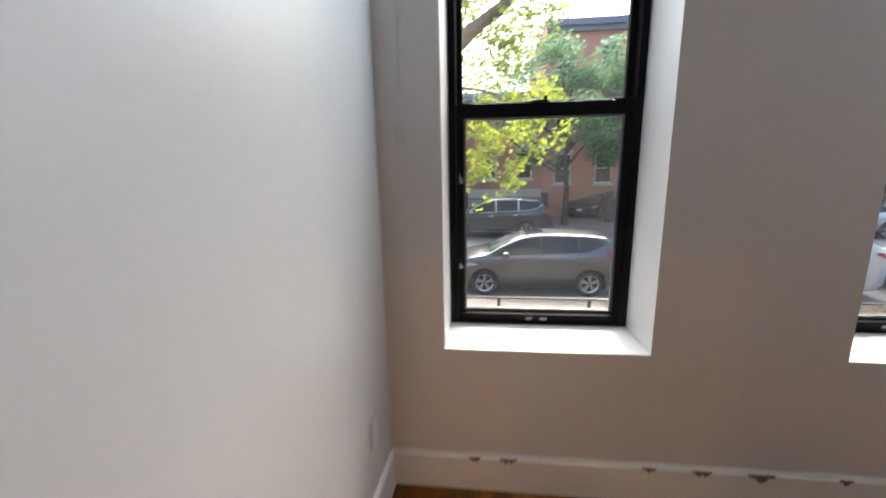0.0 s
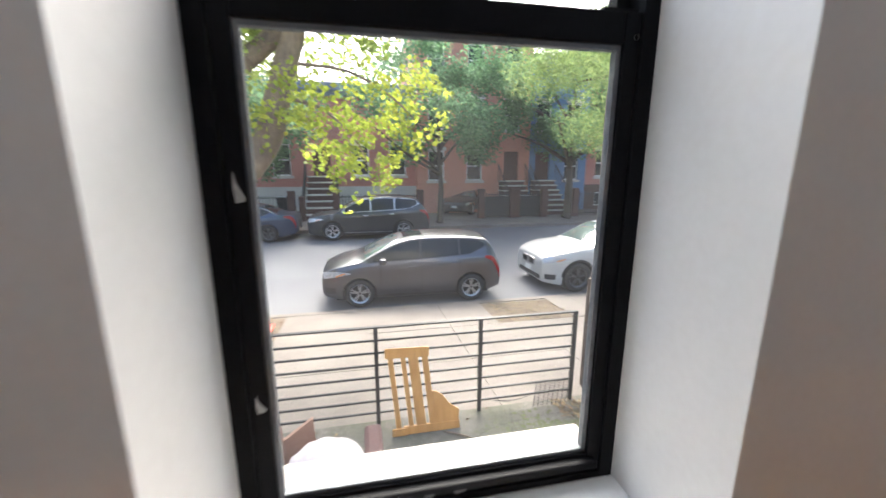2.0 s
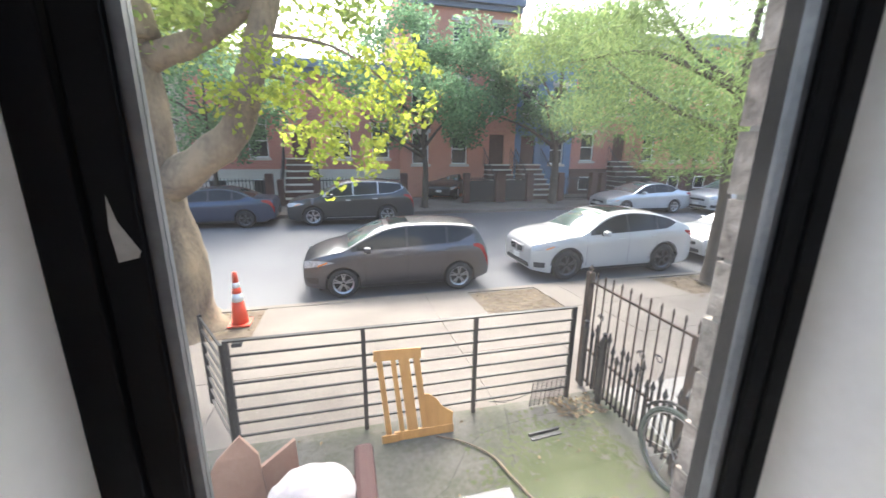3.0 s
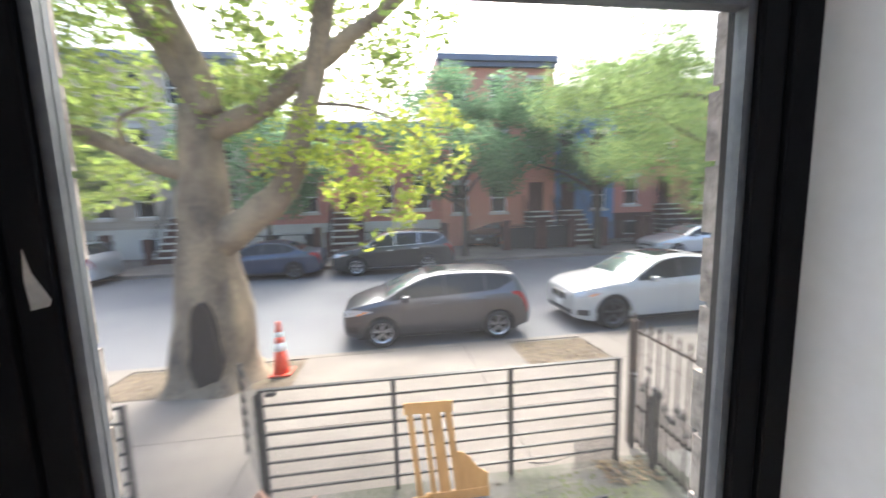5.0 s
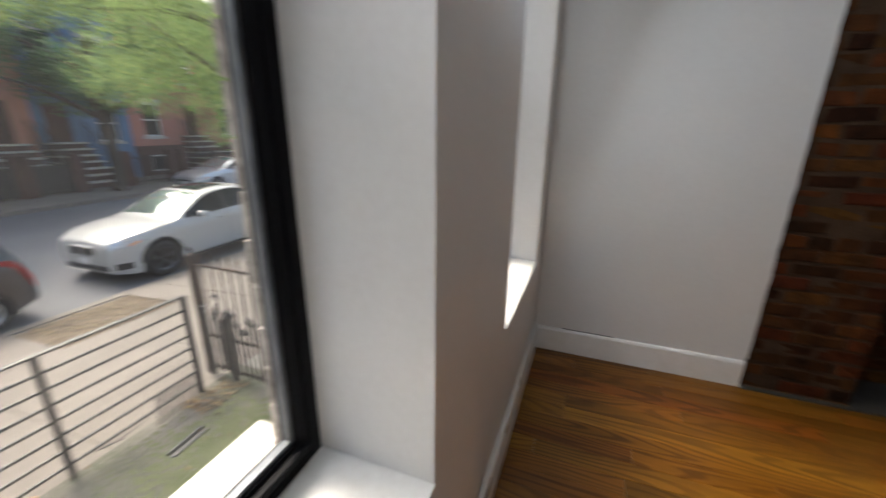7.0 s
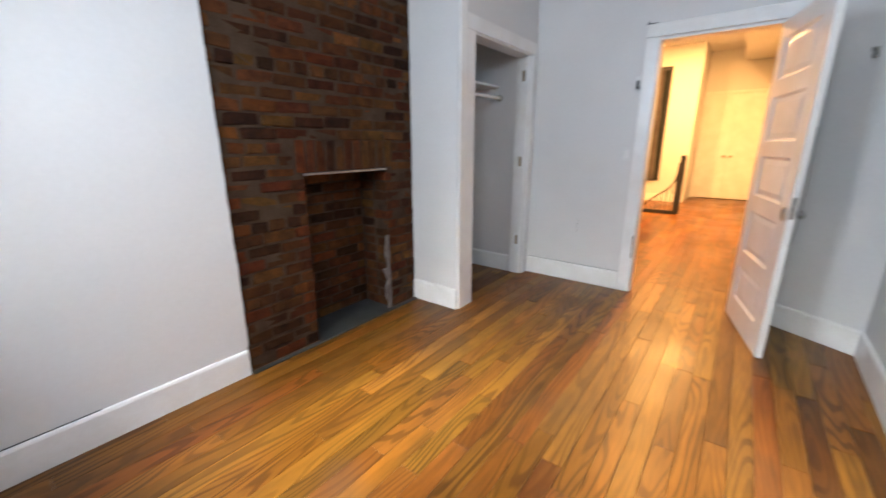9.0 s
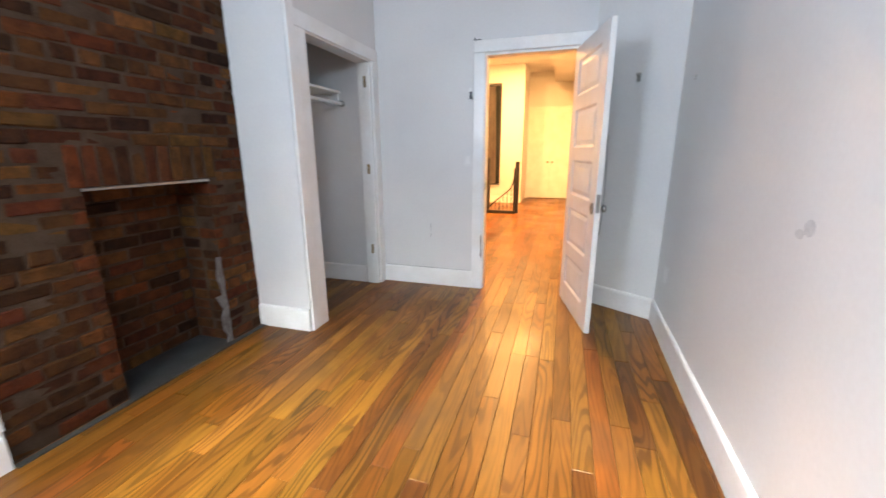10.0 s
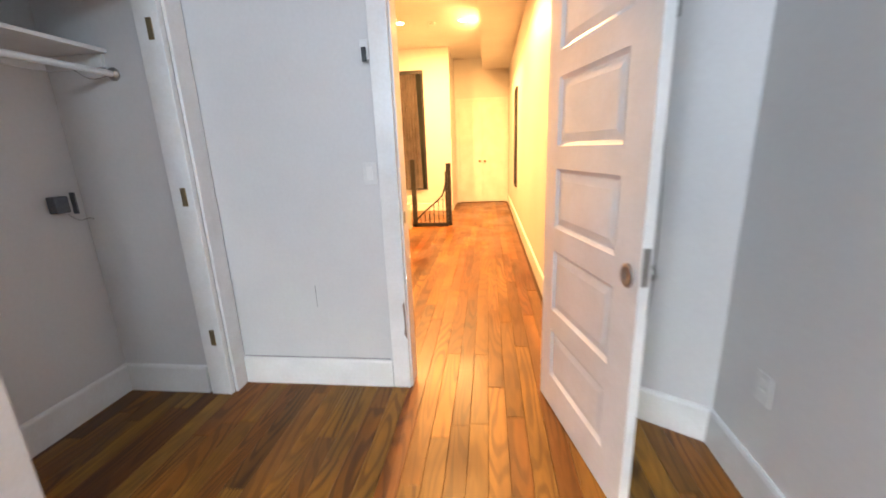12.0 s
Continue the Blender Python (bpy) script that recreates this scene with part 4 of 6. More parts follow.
# moss: many small flakes, thinning out towards the edge
rng_m = np.random.default_rng(31)
vs, fs = [], []
for i in range(2600):
    x, y = 1.92 + 0.36 * rng_m.normal(), 4.10 + 0.34 * rng_m.normal()
    if not (1.0 < x < 2.6 and 2.4 < y < 5.0):
        continue
    r, a0 = rng_m.uniform(0.008, 0.035), rng_m.uniform(0, 6.3)
    n0 = len(vs)
    vs += [(x + r * rng_m.uniform(0.6, 1.2) * math.cos(a0 + k * 1.047), y + r * rng_m.uniform(0.6, 1.2) * math.sin(a0 + k * 1.047), ZY + 0.001 + 0.000002 * i) for k in range(6)]
    fs.append(tuple(range(n0, n0 + 6)))
me = bpy.data.meshes.new("moss")
me.from_pydata(vs, [], fs)
me.materials.append(mat("green_moss", (0.105, 0.112, 0.055), (0.065, 0.078, 0.028), 0.95, 0, 3.0, 30, 0.3))
tagged(new("moss", me), "thin green moss grown over the yard concrete", "moss", kind="stuff")

# ---- front yard fence, gate, things in the yard ----
FZ0, FZ1, FY = ZY, -0.245, 5.09
fence = thing("yard_fence", "black iron fence with eight level rails", "fence", pose(0, FY, 0))
for x in (-0.95, 0.21, 1.325, 2.44):
    part("post", bx((x - 0.02, x + 0.02, -0.02, 0.02, FZ0, FZ1), bevel=0.002), IRON, fence)
for k in range(8):
    z = FZ1 - 0.012 - k * 0.137
    part("rail", bx((-0.93, 2.42, -0.009, 0.009, z - 0.010, z + 0.010)) if k else bx((-0.97, 2.46, -0.022, 0.022, z - 0.002, z + 0.014)), IRON, fence)


def rail_gate(m, label, width):
    g = thing("yard_gate", label, "gate", m)
    part("stile", bx((0, 0.035, -0.018, 0.018, 0.05, 1.08), bevel=0.002), IRON, g)
    part("stile", bx((width - 0.035, width, -0.018, 0.018, 0.05, 1.08), bevel=0.002), IRON, g)
    part("foot", bx((0, 0.035, -0.018, 0.018, 0, 0.049)), IRON, g)
    for k in range(8):
        z = 0.09 + k * 0.138
        part("rail", bx((0.035, width - 0.035, -0.009, 0.009, z - 0.010, z + 0.010)), IRON, g)
    return g


rail_gate(pose(-1.0, 5.13, zwalk(5.2) + 0.003, 0, 0, 118), "black iron gate swung open over the pavement", 0.86)
rail_gate(pose(-3.3, 5.09, ZY, 0, 0, 0), "black iron fence panel beyond the gateway", 1.27)
part("hasp", bx((-0.90, -0.82, -0.03, 0.03, FZ1 - 0.06, FZ1 - 0.03), bevel=0.004), IRON, fence, "small iron hasp")

# ornate side gate of spear-topped bars
og = thing("side_gate", "old iron gate with spear-topped bars and scrolls", "gate", pose(2.76, 5.32, ZY))
part("post", bx((-0.035, 0.035, -0.035, 0.035, 0, 1.40), bevel=0.006), RUSTIRON, og)
part("post", bx((-0.045, 0.045, -1.49, -1.40, 0, 1.33), bevel=0.006), RUSTIRON, og)
for y in (0.0, -1.445):
    part("finial", lathe([(0.0, 0.09), (0.012, 0.07), (0.025, 0.045), (0.015, 0.02), (0.03, 0.0)], 10), RUSTIRON, og).matrix_basis = pose(0, y, 1.40 if y == 0 else 1.33)
part("rail", bx((-0.012, 0.012, -2.9, -0.035, 1.285, 1.305)), RUSTIRON, og)
part("rail", bx((-0.012, 0.012, -2.9, -0.035, 0.08, 0.105)), RUSTIRON, og)
part("rail", bx((-0.012, 0.012, -2.9, -0.035, 0.47, 0.495)), RUSTIRON, og)
bar_me = None
for i in range(22):
    y = -0.13 - i * 0.128
    if bar_me is None:
        b = part("bar", tb([(0, 0, 0.09), (0, 0, 1.37), (0, 0, 1.40), (0, 0, 1.44)], [0.009, 0.009, 0.013, 0.002], 6), RUSTIRON, og)
        b.matrix_basis = pose(0, y, 0)
        bar_me = b.data
    else:
        share("bar", bar_me, og, pose(0, y, 0))
low_me = None
for i in range(38):
    y = -0.19 - i * 0.07
    hgt = 0.80 + 0.10 * math.sin(i * 1.9) - 0.003 * i
    if low_me is None:
        b = part("picket", tb([(-0.03, 0, 0.09), (-0.03, 0, 0.86), (-0.03, 0, 0.90), (-0.03, 0, 0.94), (-0.03, 0, 1.0)], [0.013, 0.013, 0.026, 0.014, 0.003], 7), IRON, og)
        b.matrix_basis = pose(0, y, 0) @ Matrix.Diagonal((1, 1, hgt, 1))
        low_me = b.data
    else:
        share("picket", low_me, og, pose(0, y, 0) @ Matrix.Diagonal((1, 1, hgt, 1)))
for y, w in ((-0.10, 0.03), (-0.42, 0.035)):
    part("panel_post", bx((-0.07, -0.035, y - w, y + w, 0.02, 0.78), bevel=0.005), IRON, og, "flat black upright of an older gate")
    part("finial", lathe([(0.0, 0.09), (0.03, 0.07), (0.02, 0.04), (0.035, 0.0)], 10), IRON, og).matrix_basis = pose(-0.052, y, 0.78)
for y, z in ((-0.28, 0.95), (-0.9, 0.85), (-1.1, 0.92), (-1.3, 0.55), (-0.6, 0.6)):
    pts = [(-0.02, y + 0.055 * (1 - k / 22) * math.cos(k * 0.45), z + 0.055 * (1 - k / 22) * math.sin(k * 0.45) + 0.002 * k) for k in range(20)]
    part("scroll", tb(pts, 0.006, 5), IRON, og)

# a broken slatted chair side, leaning on the fence
sc = thing("broken_chair_frame", "orange pine slatted chair piece leaning on the fence", "furniture piece", pose(0.36, 4.86, ZY, -10, 0, 0))
part("top_rail", bx((-0.09, 0.36, -0.014, 0.014, 0.80, 0.90), bevel=0.004), PINE, sc).matrix_basis = pose(0, 0, 0.0, 0, 1.5, 0)
for x, w in ((0.03, 0.05), (0.16, 0.045), (0.235, 0.10), (0.375, 0.06)):
    part("slat", bx((x, x + w, -0.010, 0.010, 0.03, 0.84), bevel=0.003), PINE, sc).matrix_basis = pose(0, 0.0, 0, 0, -5.0, 0)
bm = bmesh.new()
slab(bm, [(0.40, -0.012, 0.06), (0.67, -0.012, 0.06), (0.68, -0.012, 0.20), (0.58, -0.012, 0.27), (0.52, -0.012, 0.36), (0.44, -0.012, 0.42), (0.40, -0.012, 0.42)], (0, 0.02, 0))
part("bracket", bm, PINE, sc, "curved pine bracket")
part("bottom_rail", bx((0.10, 0.68, -0.016, 0.012, 0.0, 0.085), bevel=0.004), PINE, sc)
part("bottom_rail", bx((-0.02, 0.13, -0.03, -0.012, 0.0, 0.075), bevel=0.004), PINE, sc)

tagged(part("fallen_branch", tb(smooth_line([(0.85, 4.82, ZY + 0.012), (1.10, 4.66, ZY + 0.02), (1.29, 4.45, ZY + 0.018), (1.36, 4.2, ZY + 0.03), (1.45, 3.95, ZY + 0.012), (1.55, 3.7, ZY + 0.012)]), [0.007 + 0.0007 * (i % 4) + i * 0.0002 for i in range(21)], 7, 0.3), BARK), "thin bare branch lying on the concrete", "branch")
mb = thing("metal_bracket", "black metal bar lying on the mossy concrete", "metal bar", pose(1.91, 4.59, ZY + 0.001, 0, 0, 4))
part("bar", bx((-0.17, 0.17, -0.04, 0.005, 0, 0.012), (-0.17, 0.17, 0.02, 0.045, 0, 0.03), bevel=0.003), DARKP, mb)
wr = thing("wire_rack", "crumpled black wire rack against the fence", "wire rack", pose(2.15, 5.02, ZY, 8, 0, 0))
for i in range(15):
    part("wire", tb([(-0.2, 0, 0.02 + i * 0.022), (0.2, 0.0, 0.05 + i * 0.022)], 0.004, 4), IRON, wr)
for i in range(8):
    part("wire", tb([(-0.2 + i * 0.057, 0.004, 0.0), (-0.2 + i * 0.057, 0.004, 0.36)], 0.004, 4), IRON, wr)
part("wire", tb(smooth_line([(-0.2, 0, 0.2), (-0.45, -0.02, 0.16), (-0.7, -0.03, 0.2), (-0.5, -0.02, 0.14)]), 0.004, 4), IRON, wr)
tagged(part("stray_leaf", bx((2.02, 2.14, 3.74, 3.81, ZY + 0.002, ZY + 0.012), bevel=0.004), LEAF_D), "large dry leaf on the concrete", "leaf")

# bicycle parked along the side gate
bike = thing("bicycle", "dark bicycle leaning against the side gate", "bicycle", pose(2.56, 3.72, ZY, 0, 8, 0))
for y, nm in ((0.10, "wheel"), (-0.93, "wheel")):
    tyre = part(nm, lathe([(0.300, -0.012), (0.310, -0.02), (0.335, -0.018), (0.345, 0.0), (0.335, 0.018), (0.310, 0.02), (0.300, 0.012), (0.300, -0.012)], 36, "x"), mat("worn_green_tyre", (0.07, 0.085, 0.07), None, 0.8), bike, "worn greenish tyre")
    tyre.matrix_basis = pose(0, y, 0.345)
    part("rim", lathe([(0.288, -0.009), (0.299, -0.009), (0.299, 0.009), (0.288, 0.009), (0.288, -0.009)], 32, "x"), ALLOY, tyre)
    part("hub", lathe([(0.0, -0.03), (0.02, -0.03), (0.014, 0.0), (0.02, 0.03), (0.0, 0.03)], 12, "x"), ALLOY, tyre)
    for k in range(12):
        a = k * math.pi / 6
        part("spoke", tb([(0.012 * (-1) ** k, 0.015 * math.cos(a), 0.015 * math.sin(a)), (0, 0.289 * math.cos(a + 0.2), 0.289 * math.sin(a + 0.2))], 0.0022, 4), ALLOY, tyre)
for a, b in (((0, 0.10, 0.345), (0, -0.02, 0.86)), ((0, -0.02, 0.80), (0, -0.52, 0.30)), ((0, -0.03, 0.86), (0, -0.62, 0.82)), ((0, -0.52, 0.30), (0, -0.65, 0.92)), ((0, -0.52, 0.30), (0, -0.93, 0.345)), ((0, -0.93, 0.345), (0, -0.62, 0.80))):
    part("frame_tube", tb([a, b], 0.016, 8), IRON, bike)
part("handlebar", tb(smooth_line([(-0.28, -0.1, 0.98), (-0.1, 0.0, 0.99), (0.1, 0.0, 0.99), (0.2, -0.1, 0.98)]), 0.012, 8), IRON, bike)
part("stem", tb([(0, -0.02, 0.86), (0, 0.0, 0.99)], 0.014, 8), IRON, bike)
part("saddle", bx((-0.07, 0.07, -0.80, -0.54, 0.92, 0.98), bevel=0.025), DARKP, bike)
part("mudguard", tb([(0, 0.10 + 0.38 * math.cos(a), 0.345 + 0.38 * math.sin(a)) for a in [0.5 + k * 0.2 for k in range(11)]], 0.014, 6), IRON, bike)

# boards, white plush and a maroon seat under the window
cb = thing("folded_board", "bent brown board standing under the window", "board", pose(-0.62, 3.75, ZY))
bm = bmesh.new()
slab(bm, [(-0.32, -0.22, 0), (0.24, 0.0, 0), (0.17, 0.0, 1.02), (0.09, -0.02, 1.17), (-0.02, -0.08, 1.08), (-0.26, -0.2, 0.62)], (0.0, 0.02, 0))
part("face", bm, CARD, cb)
bm = bmesh.new()
slab(bm, [(0.245, 0.01, 0), (0.40, 0.1, 0), (0.36, 0.1, 1.0), (0.18, 0.01, 0.92)], (-0.01, 0.02, 0))
part("flap", bm, CARD, cb)
lt = thing("outdoor_table", "dark flat topped table below the window", "table", pose(0.45, 3.35, ZY))
part("tabletop", bx((-0.35, 0.55, -0.3, 0.12, 0.70, 0.73), bevel=0.006), DARKP, lt)
for x, y in ((-0.3, -0.25), (0.5, -0.25), (-0.3, 0.07), (0.5, 0.07)):
    part("leg", bx((x - 0.02, x + 0.02, y - 0.02, y + 0.02, 0, 0.70)), DARKP, lt)
ms = thing("maroon_seat", "maroon padded seat standing in the yard", "chair", pose(-0.12, 3.62, ZY))
part("base", bx((-0.28, 0.30, -0.3, 0.25, 0.0, 0.66), bevel=0.03), MAROON, ms)
part("backrest", bx((0.20, 0.32, -0.26, 0.20, 0.665, 0.93), bevel=0.03), MAROON, ms)
bm = bmesh.new()
bmesh.ops.create_icosphere(bm, subdivisions=4, radius=1.0)
for v in bm.verts:
    f = 1 + 0.12 * noise.noise(v.co * 2.2) + 0.05 * noise.noise(v.co * 6)
    v.co = Vector((v.co.x * 0.24 * f, v.co.y * 0.22 * f, max(v.co.z, -0.8) * 0.19 * f))
wp = part("white_blanket", bm, CLOTH, None, "", True)
wp.matrix_basis = pose(-0.15, 3.50, ZY + 0.845)
tagged(wp, "bundled white plush blanket on the maroon seat", "blanket")

# ---- traffic cone ----
cone = thing("traffic_cone", "orange traffic cone with two white bands", "traffic cone", pose(-1.70, 8.42, zwalk(8.42) + 0.002))
part("base", bx((-0.17, 0.17, -0.17, 0.17, 0, 0.035), bevel=0.01), ORANGE, cone)
rr = lambda z: 0.135 - 0.105 * z / 0.92
for a, b, mt, nm in ((0.035, 0.42, ORANGE, "body"), (0.42, 0.56, WHITEP, "band"), (0.56, 0.66, ORANGE, "body"), (0.66, 0.75, WHITEP, "band"), (0.75, 0.92, ORANGE, "tip")):
    part(nm, lathe([(rr(a), a), (rr(b), b)] + ([(0.012, 0.93)] if nm == "tip" else []), 20), mt, cone, "white reflective band" if nm == "band" else "", True)

# ---- rock-faced stone round the windows ----
facing = tagged(new("stone_facing"), "rough rock-faced stone blocks of the house front", "stone facing", kind="structure")


def stone_mesh(w, hgt, d, seed):
    """A block whose face is rough."""
    bm = bmesh.new()
    nx, nz = 7, 4
    g = [[bm.verts.new((w * i / nx, d * (0.72 if i in (0, nx) or k in (0, nz) else 0.9 + 0.22 * noise.noise(Vector((i * 0.9, k * 1.1, seed * 3.3)))), hgt * k / nz)) for i in range(nx + 1)] for k in range(nz + 1)]
    for k in range(nz):
        for i in range(nx):
            bm.faces.new((g[k][i + 1], g[k][i], g[k + 1][i], g[k + 1][i + 1]))
    rim = g[0] + [r[-1] for r in g[1:]] + g[-1][-2::-1] + [r[0] for r in g[-2:0:-1]]
    back = [bm.verts.new((v.co.x, 0, v.co.z)) for v in rim]
    for i in range(len(rim)):
        j = (i + 1) % len(rim)
        bm.faces.new((rim[i], rim[j], back[j], back[i]))
    bmesh.ops.recalc_face_normals(bm, faces=bm.faces[:])
    me = bpy.data.meshes.new("stone")
    bm.to_mesh(me)
    bm.free()
    me.materials.append(STONE)
    return me


CH = 0.098
for x0, x1 in ((-0.72, W1[0] + 0.012), (W1[1] - 0.012, W2[0] + 0.012), (W2[1] - 0.012, 2.95)):
    part("mortar", bx((x0 + 0.006, x1 - 0.006, 2.1005, 2.155, -1.34, 2.0)), CONC, facing)
    for k in range(34):
        z = -1.33 + k * CH
        w = x1 - x0
        n = max(1, round(w / 0.3))
        off = 0.09 if k % 2 else -0.05
        cuts = [x0] + [x0 + w * i / n + off * (0 < i < n) for i in range(1, n)] + [x1]
        for a, b in zip(cuts, cuts[1:]):
            share("stone", stone_mesh(b - a - 0.006, CH - 0.008, 0.085 + random.uniform(0, 0.01), random.random() * 50), facing, pose(a + 0.003, 2.101, z))


# ---- trees ----
def leaves(name, clumps, n, size, material, parent, seed, droop=0.0, slim=0.5, label=""):
    """A crown: many single leaves gathered in clumps of (x, y, z, radius)."""
    rng = np.random.default_rng(seed)
    c = np.array(clumps)
    wgt = c[:, 3] ** 2
    idx = rng.choice(len(c), n, p=wgt / wgt.sum())
    d = rng.normal(size=(n, 3))
    d /= np.linalg.norm(d, axis=1)[:, None]
    pos = c[idx, :3] + d * (c[idx, 3] * rng.random(n) ** 0.45)[:, None] * np.array([1, 1, 0.8])
    u = rng.normal(size=(n, 3))
    u[:, 2] = u[:, 2] * 0.5 - droop
    u /= np.linalg.norm(u, axis=1)[:, None]
    v = np.cross(u, rng.normal(size=(n, 3)))
    v /= np.linalg.norm(v, axis=1)[:, None]
    s = (size * rng.uniform(0.6, 1.3, n))[:, None]
    verts = np.stack([pos - u * s, pos + v * s * slim, pos + u * s, pos - v * s * slim], 1).reshape(-1, 3)
    me = bpy.data.meshes.new(name)
    me.from_pydata(verts.tolist(), [], np.arange(4 * n).reshape(-1, 4).tolist())
    me.materials.append(material)
    ob = new(name, me)
    ob.parent = parent
    if label:
        ob["label"] = label
    return ob


def clumps_in(cx, cy, cz, rx, ry, rz, n, r0, r1, seed):
    rng = random.Random(seed)
    out = []
    while len(out) < n:
        p = [rng.uniform(-1, 1) for _ in range(3)]
        q = sum(k * k for k in p)
        if 0.12 < q < 1:
            out.append((cx + rx * p[0], cy + ry * p[1], cz + rz * p[2], rng.uniform(r0, r1)))
    return out


# the big old tree with the hollow, at the kerb
TX, TY, TZ = -2.72, 8.45, zwalk(8.45) - 0.01
syc = thing("old_street_tree", "thick old street tree with flaking bark and a hollow", "tree", pose(TX, TY, TZ))
bm = bmesh.new()
prof = [(0.0, 0.80), (0.12, 0.70), (0.35, 0.64), (0.8, 0.62), (1.2, 0.60), (1.6, 0.50), (2.0, 0.44), (2.5, 0.41), (3.0, 0.38), (3.5, 0.35), (4.0, 0.31), (4.45, 0.28)]
rings = []
for z, r in prof:
    ring = []
    for k in range(28):
        a = 2 * math.pi * k / 28
        f = 1 + 0.16 * noise.noise(Vector((math.cos(a) * 1.4, math.sin(a) * 1.4, z * 1.3))) + 0.12 * noise.noise(Vector((math.cos(a) * 3, math.sin(a) * 3, z * 3)))
        if z < 0.4:
            f *= 1 + (0.4 - z) * 0.5 * (0.5 + 0.5 * math.sin(5 * a + 1))
        ring.append(bm.verts.new((r * f * math.cos(a) + 0.06 * z - (0.03 * z * z if z < 2 else 0.12 + 0.02 * (z - 2)), r * f * math.sin(a), z)))
    rings.append(ring)
for a, b in zip(rings, rings[1:]):
    for k in range(28):
        bm.faces.new((a[k], a[(k + 1) % 28], b[(k + 1) % 28], b[k]))
bm.faces.new(rings[-1])
part("trunk", bm, BARK, syc, "", True)
# near-black slab on the bark: the hollow's inner shade as colour, no cavity
bm = bmesh.new()
slab(bm, [(0.10 + 0.25 * math.cos(a) * (1.1 if math.sin(a) < 0 else 0.8), -0.70 + 0.07 * math.cos(a) ** 2, 0.78 + 0.70 * math.sin(a)) for a in [k * math.pi / 9 for k in range(18)]], (0, 0.25, 0))
part("hollow", bm, HOLLOW, syc, "dark slab on the trunk for the shaded hollow")
L = lambda x, y, z: (x - TX, y - TY, z - TZ)
limbs = [([L(-2.5, 8.4, 0.75), L(-1.95, 8.3, 1.12), L(-1.39, 8.25, 1.62), L(-1.10, 8.2, 2.39), L(-0.85, 8.2, 3.18), L(-0.58, 8.1, 4.2), L(-0.1, 8.0, 6.0)], [0.30, 0.25, 0.225, 0.20, 0.18, 0.16, 0.08]),
         ([L(-2.7, 8.4, 1.85), L(-3.2, 8.3, 2.0), L(-3.74, 8.3, 2.28), L(-4.3, 8.2, 2.55), L(-4.75, 8.1, 2.95), L(-5.6, 8.0, 4.2)], [0.18, 0.15, 0.13, 0.11, 0.09, 0.05]),
         ([L(-2.45, 8.4, 2.75), L(-2.6, 8.4, 3.5), L(-2.85, 8.3, 4.2), L(-3.1, 8.2, 5.6)], [0.27, 0.2, 0.17, 0.08]),
         ([L(-2.5, 8.4, 2.85), L(-3.0, 8.4, 3.75), L(-3.4, 8.4, 4.4), L(-4.2, 8.5, 5.8)], [0.22, 0.16, 0.13, 0.06]),
         ([L(-2.4, 8.4, 2.55), L(-1.8, 8.3, 2.75), L(-1.18, 8.25, 3.2), L(-0.6, 8.2, 3.6), L(-0.24, 8.1, 3.85), L(0.45, 8.0, 4.3), L(1.6, 7.8, 5.2)], [0.2, 0.17, 0.15, 0.14, 0.12, 0.10, 0.05]),
         ([L(-3.6, 8.3, 2.2), L(-3.5, 8.0, 2.6), L(-3.0, 7.8, 2.75)], [0.06, 0.04, 0.02]),
         ([L(-1.0, 8.2, 2.4), L(-0.4, 8.0, 2.2), L(0.1, 7.9, 1.7), L(0.3, 7.9, 1.2)], [0.035, 0.022, 0.015, 0.008]),
         ([L(-0.9, 8.2, 2.9), L(0.0, 8.1, 2.8), L(0.7, 8.0, 2.4), L(1.2, 8.0, 1.9)], [0.035, 0.022, 0.015, 0.008])]
for pts, rad in limbs:
    p = smooth_line(pts)
    r = np.interp(np.linspace(0, len(rad) - 1, len(p)), range(len(rad)), rad).tolist()
    part("limb", tb(p, r, 12, 0.25), BARK, syc, "", True)
cl = clumps_in(-0.05 - TX, 8.1 - TY, 2.25 - TZ, 1.75, 0.8, 0.95, 80, 0.12, 0.34, 3) + clumps_in(0.2 - TX, 8.0 - TY, 1.35 - TZ, 0.75, 0.4, 0.5, 24, 0.10, 0.24, 4)
cl += [L(-0.15, 8.0, 0.62) + (0.12,), L(0.05, 8.0, 0.8) + (0.13,), L(-0.3, 8.0, 0.95) + (0.13,), L(0.3, 8.0, 0.85) + (0.10,)]
leaves("crown", cl, 2500, 0.05, LEAF_Y, syc, 5, 0.5, 0.75, "hanging yellow-green leaves")
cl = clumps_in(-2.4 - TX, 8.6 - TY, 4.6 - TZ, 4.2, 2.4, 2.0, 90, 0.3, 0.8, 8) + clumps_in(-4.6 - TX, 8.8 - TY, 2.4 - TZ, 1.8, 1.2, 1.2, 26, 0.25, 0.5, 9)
leaves("crown", cl, 17000, 0.06, LEAF_S, syc, 6, 0.2, 0.7, "high leaves in a green lightened as if sunlit")


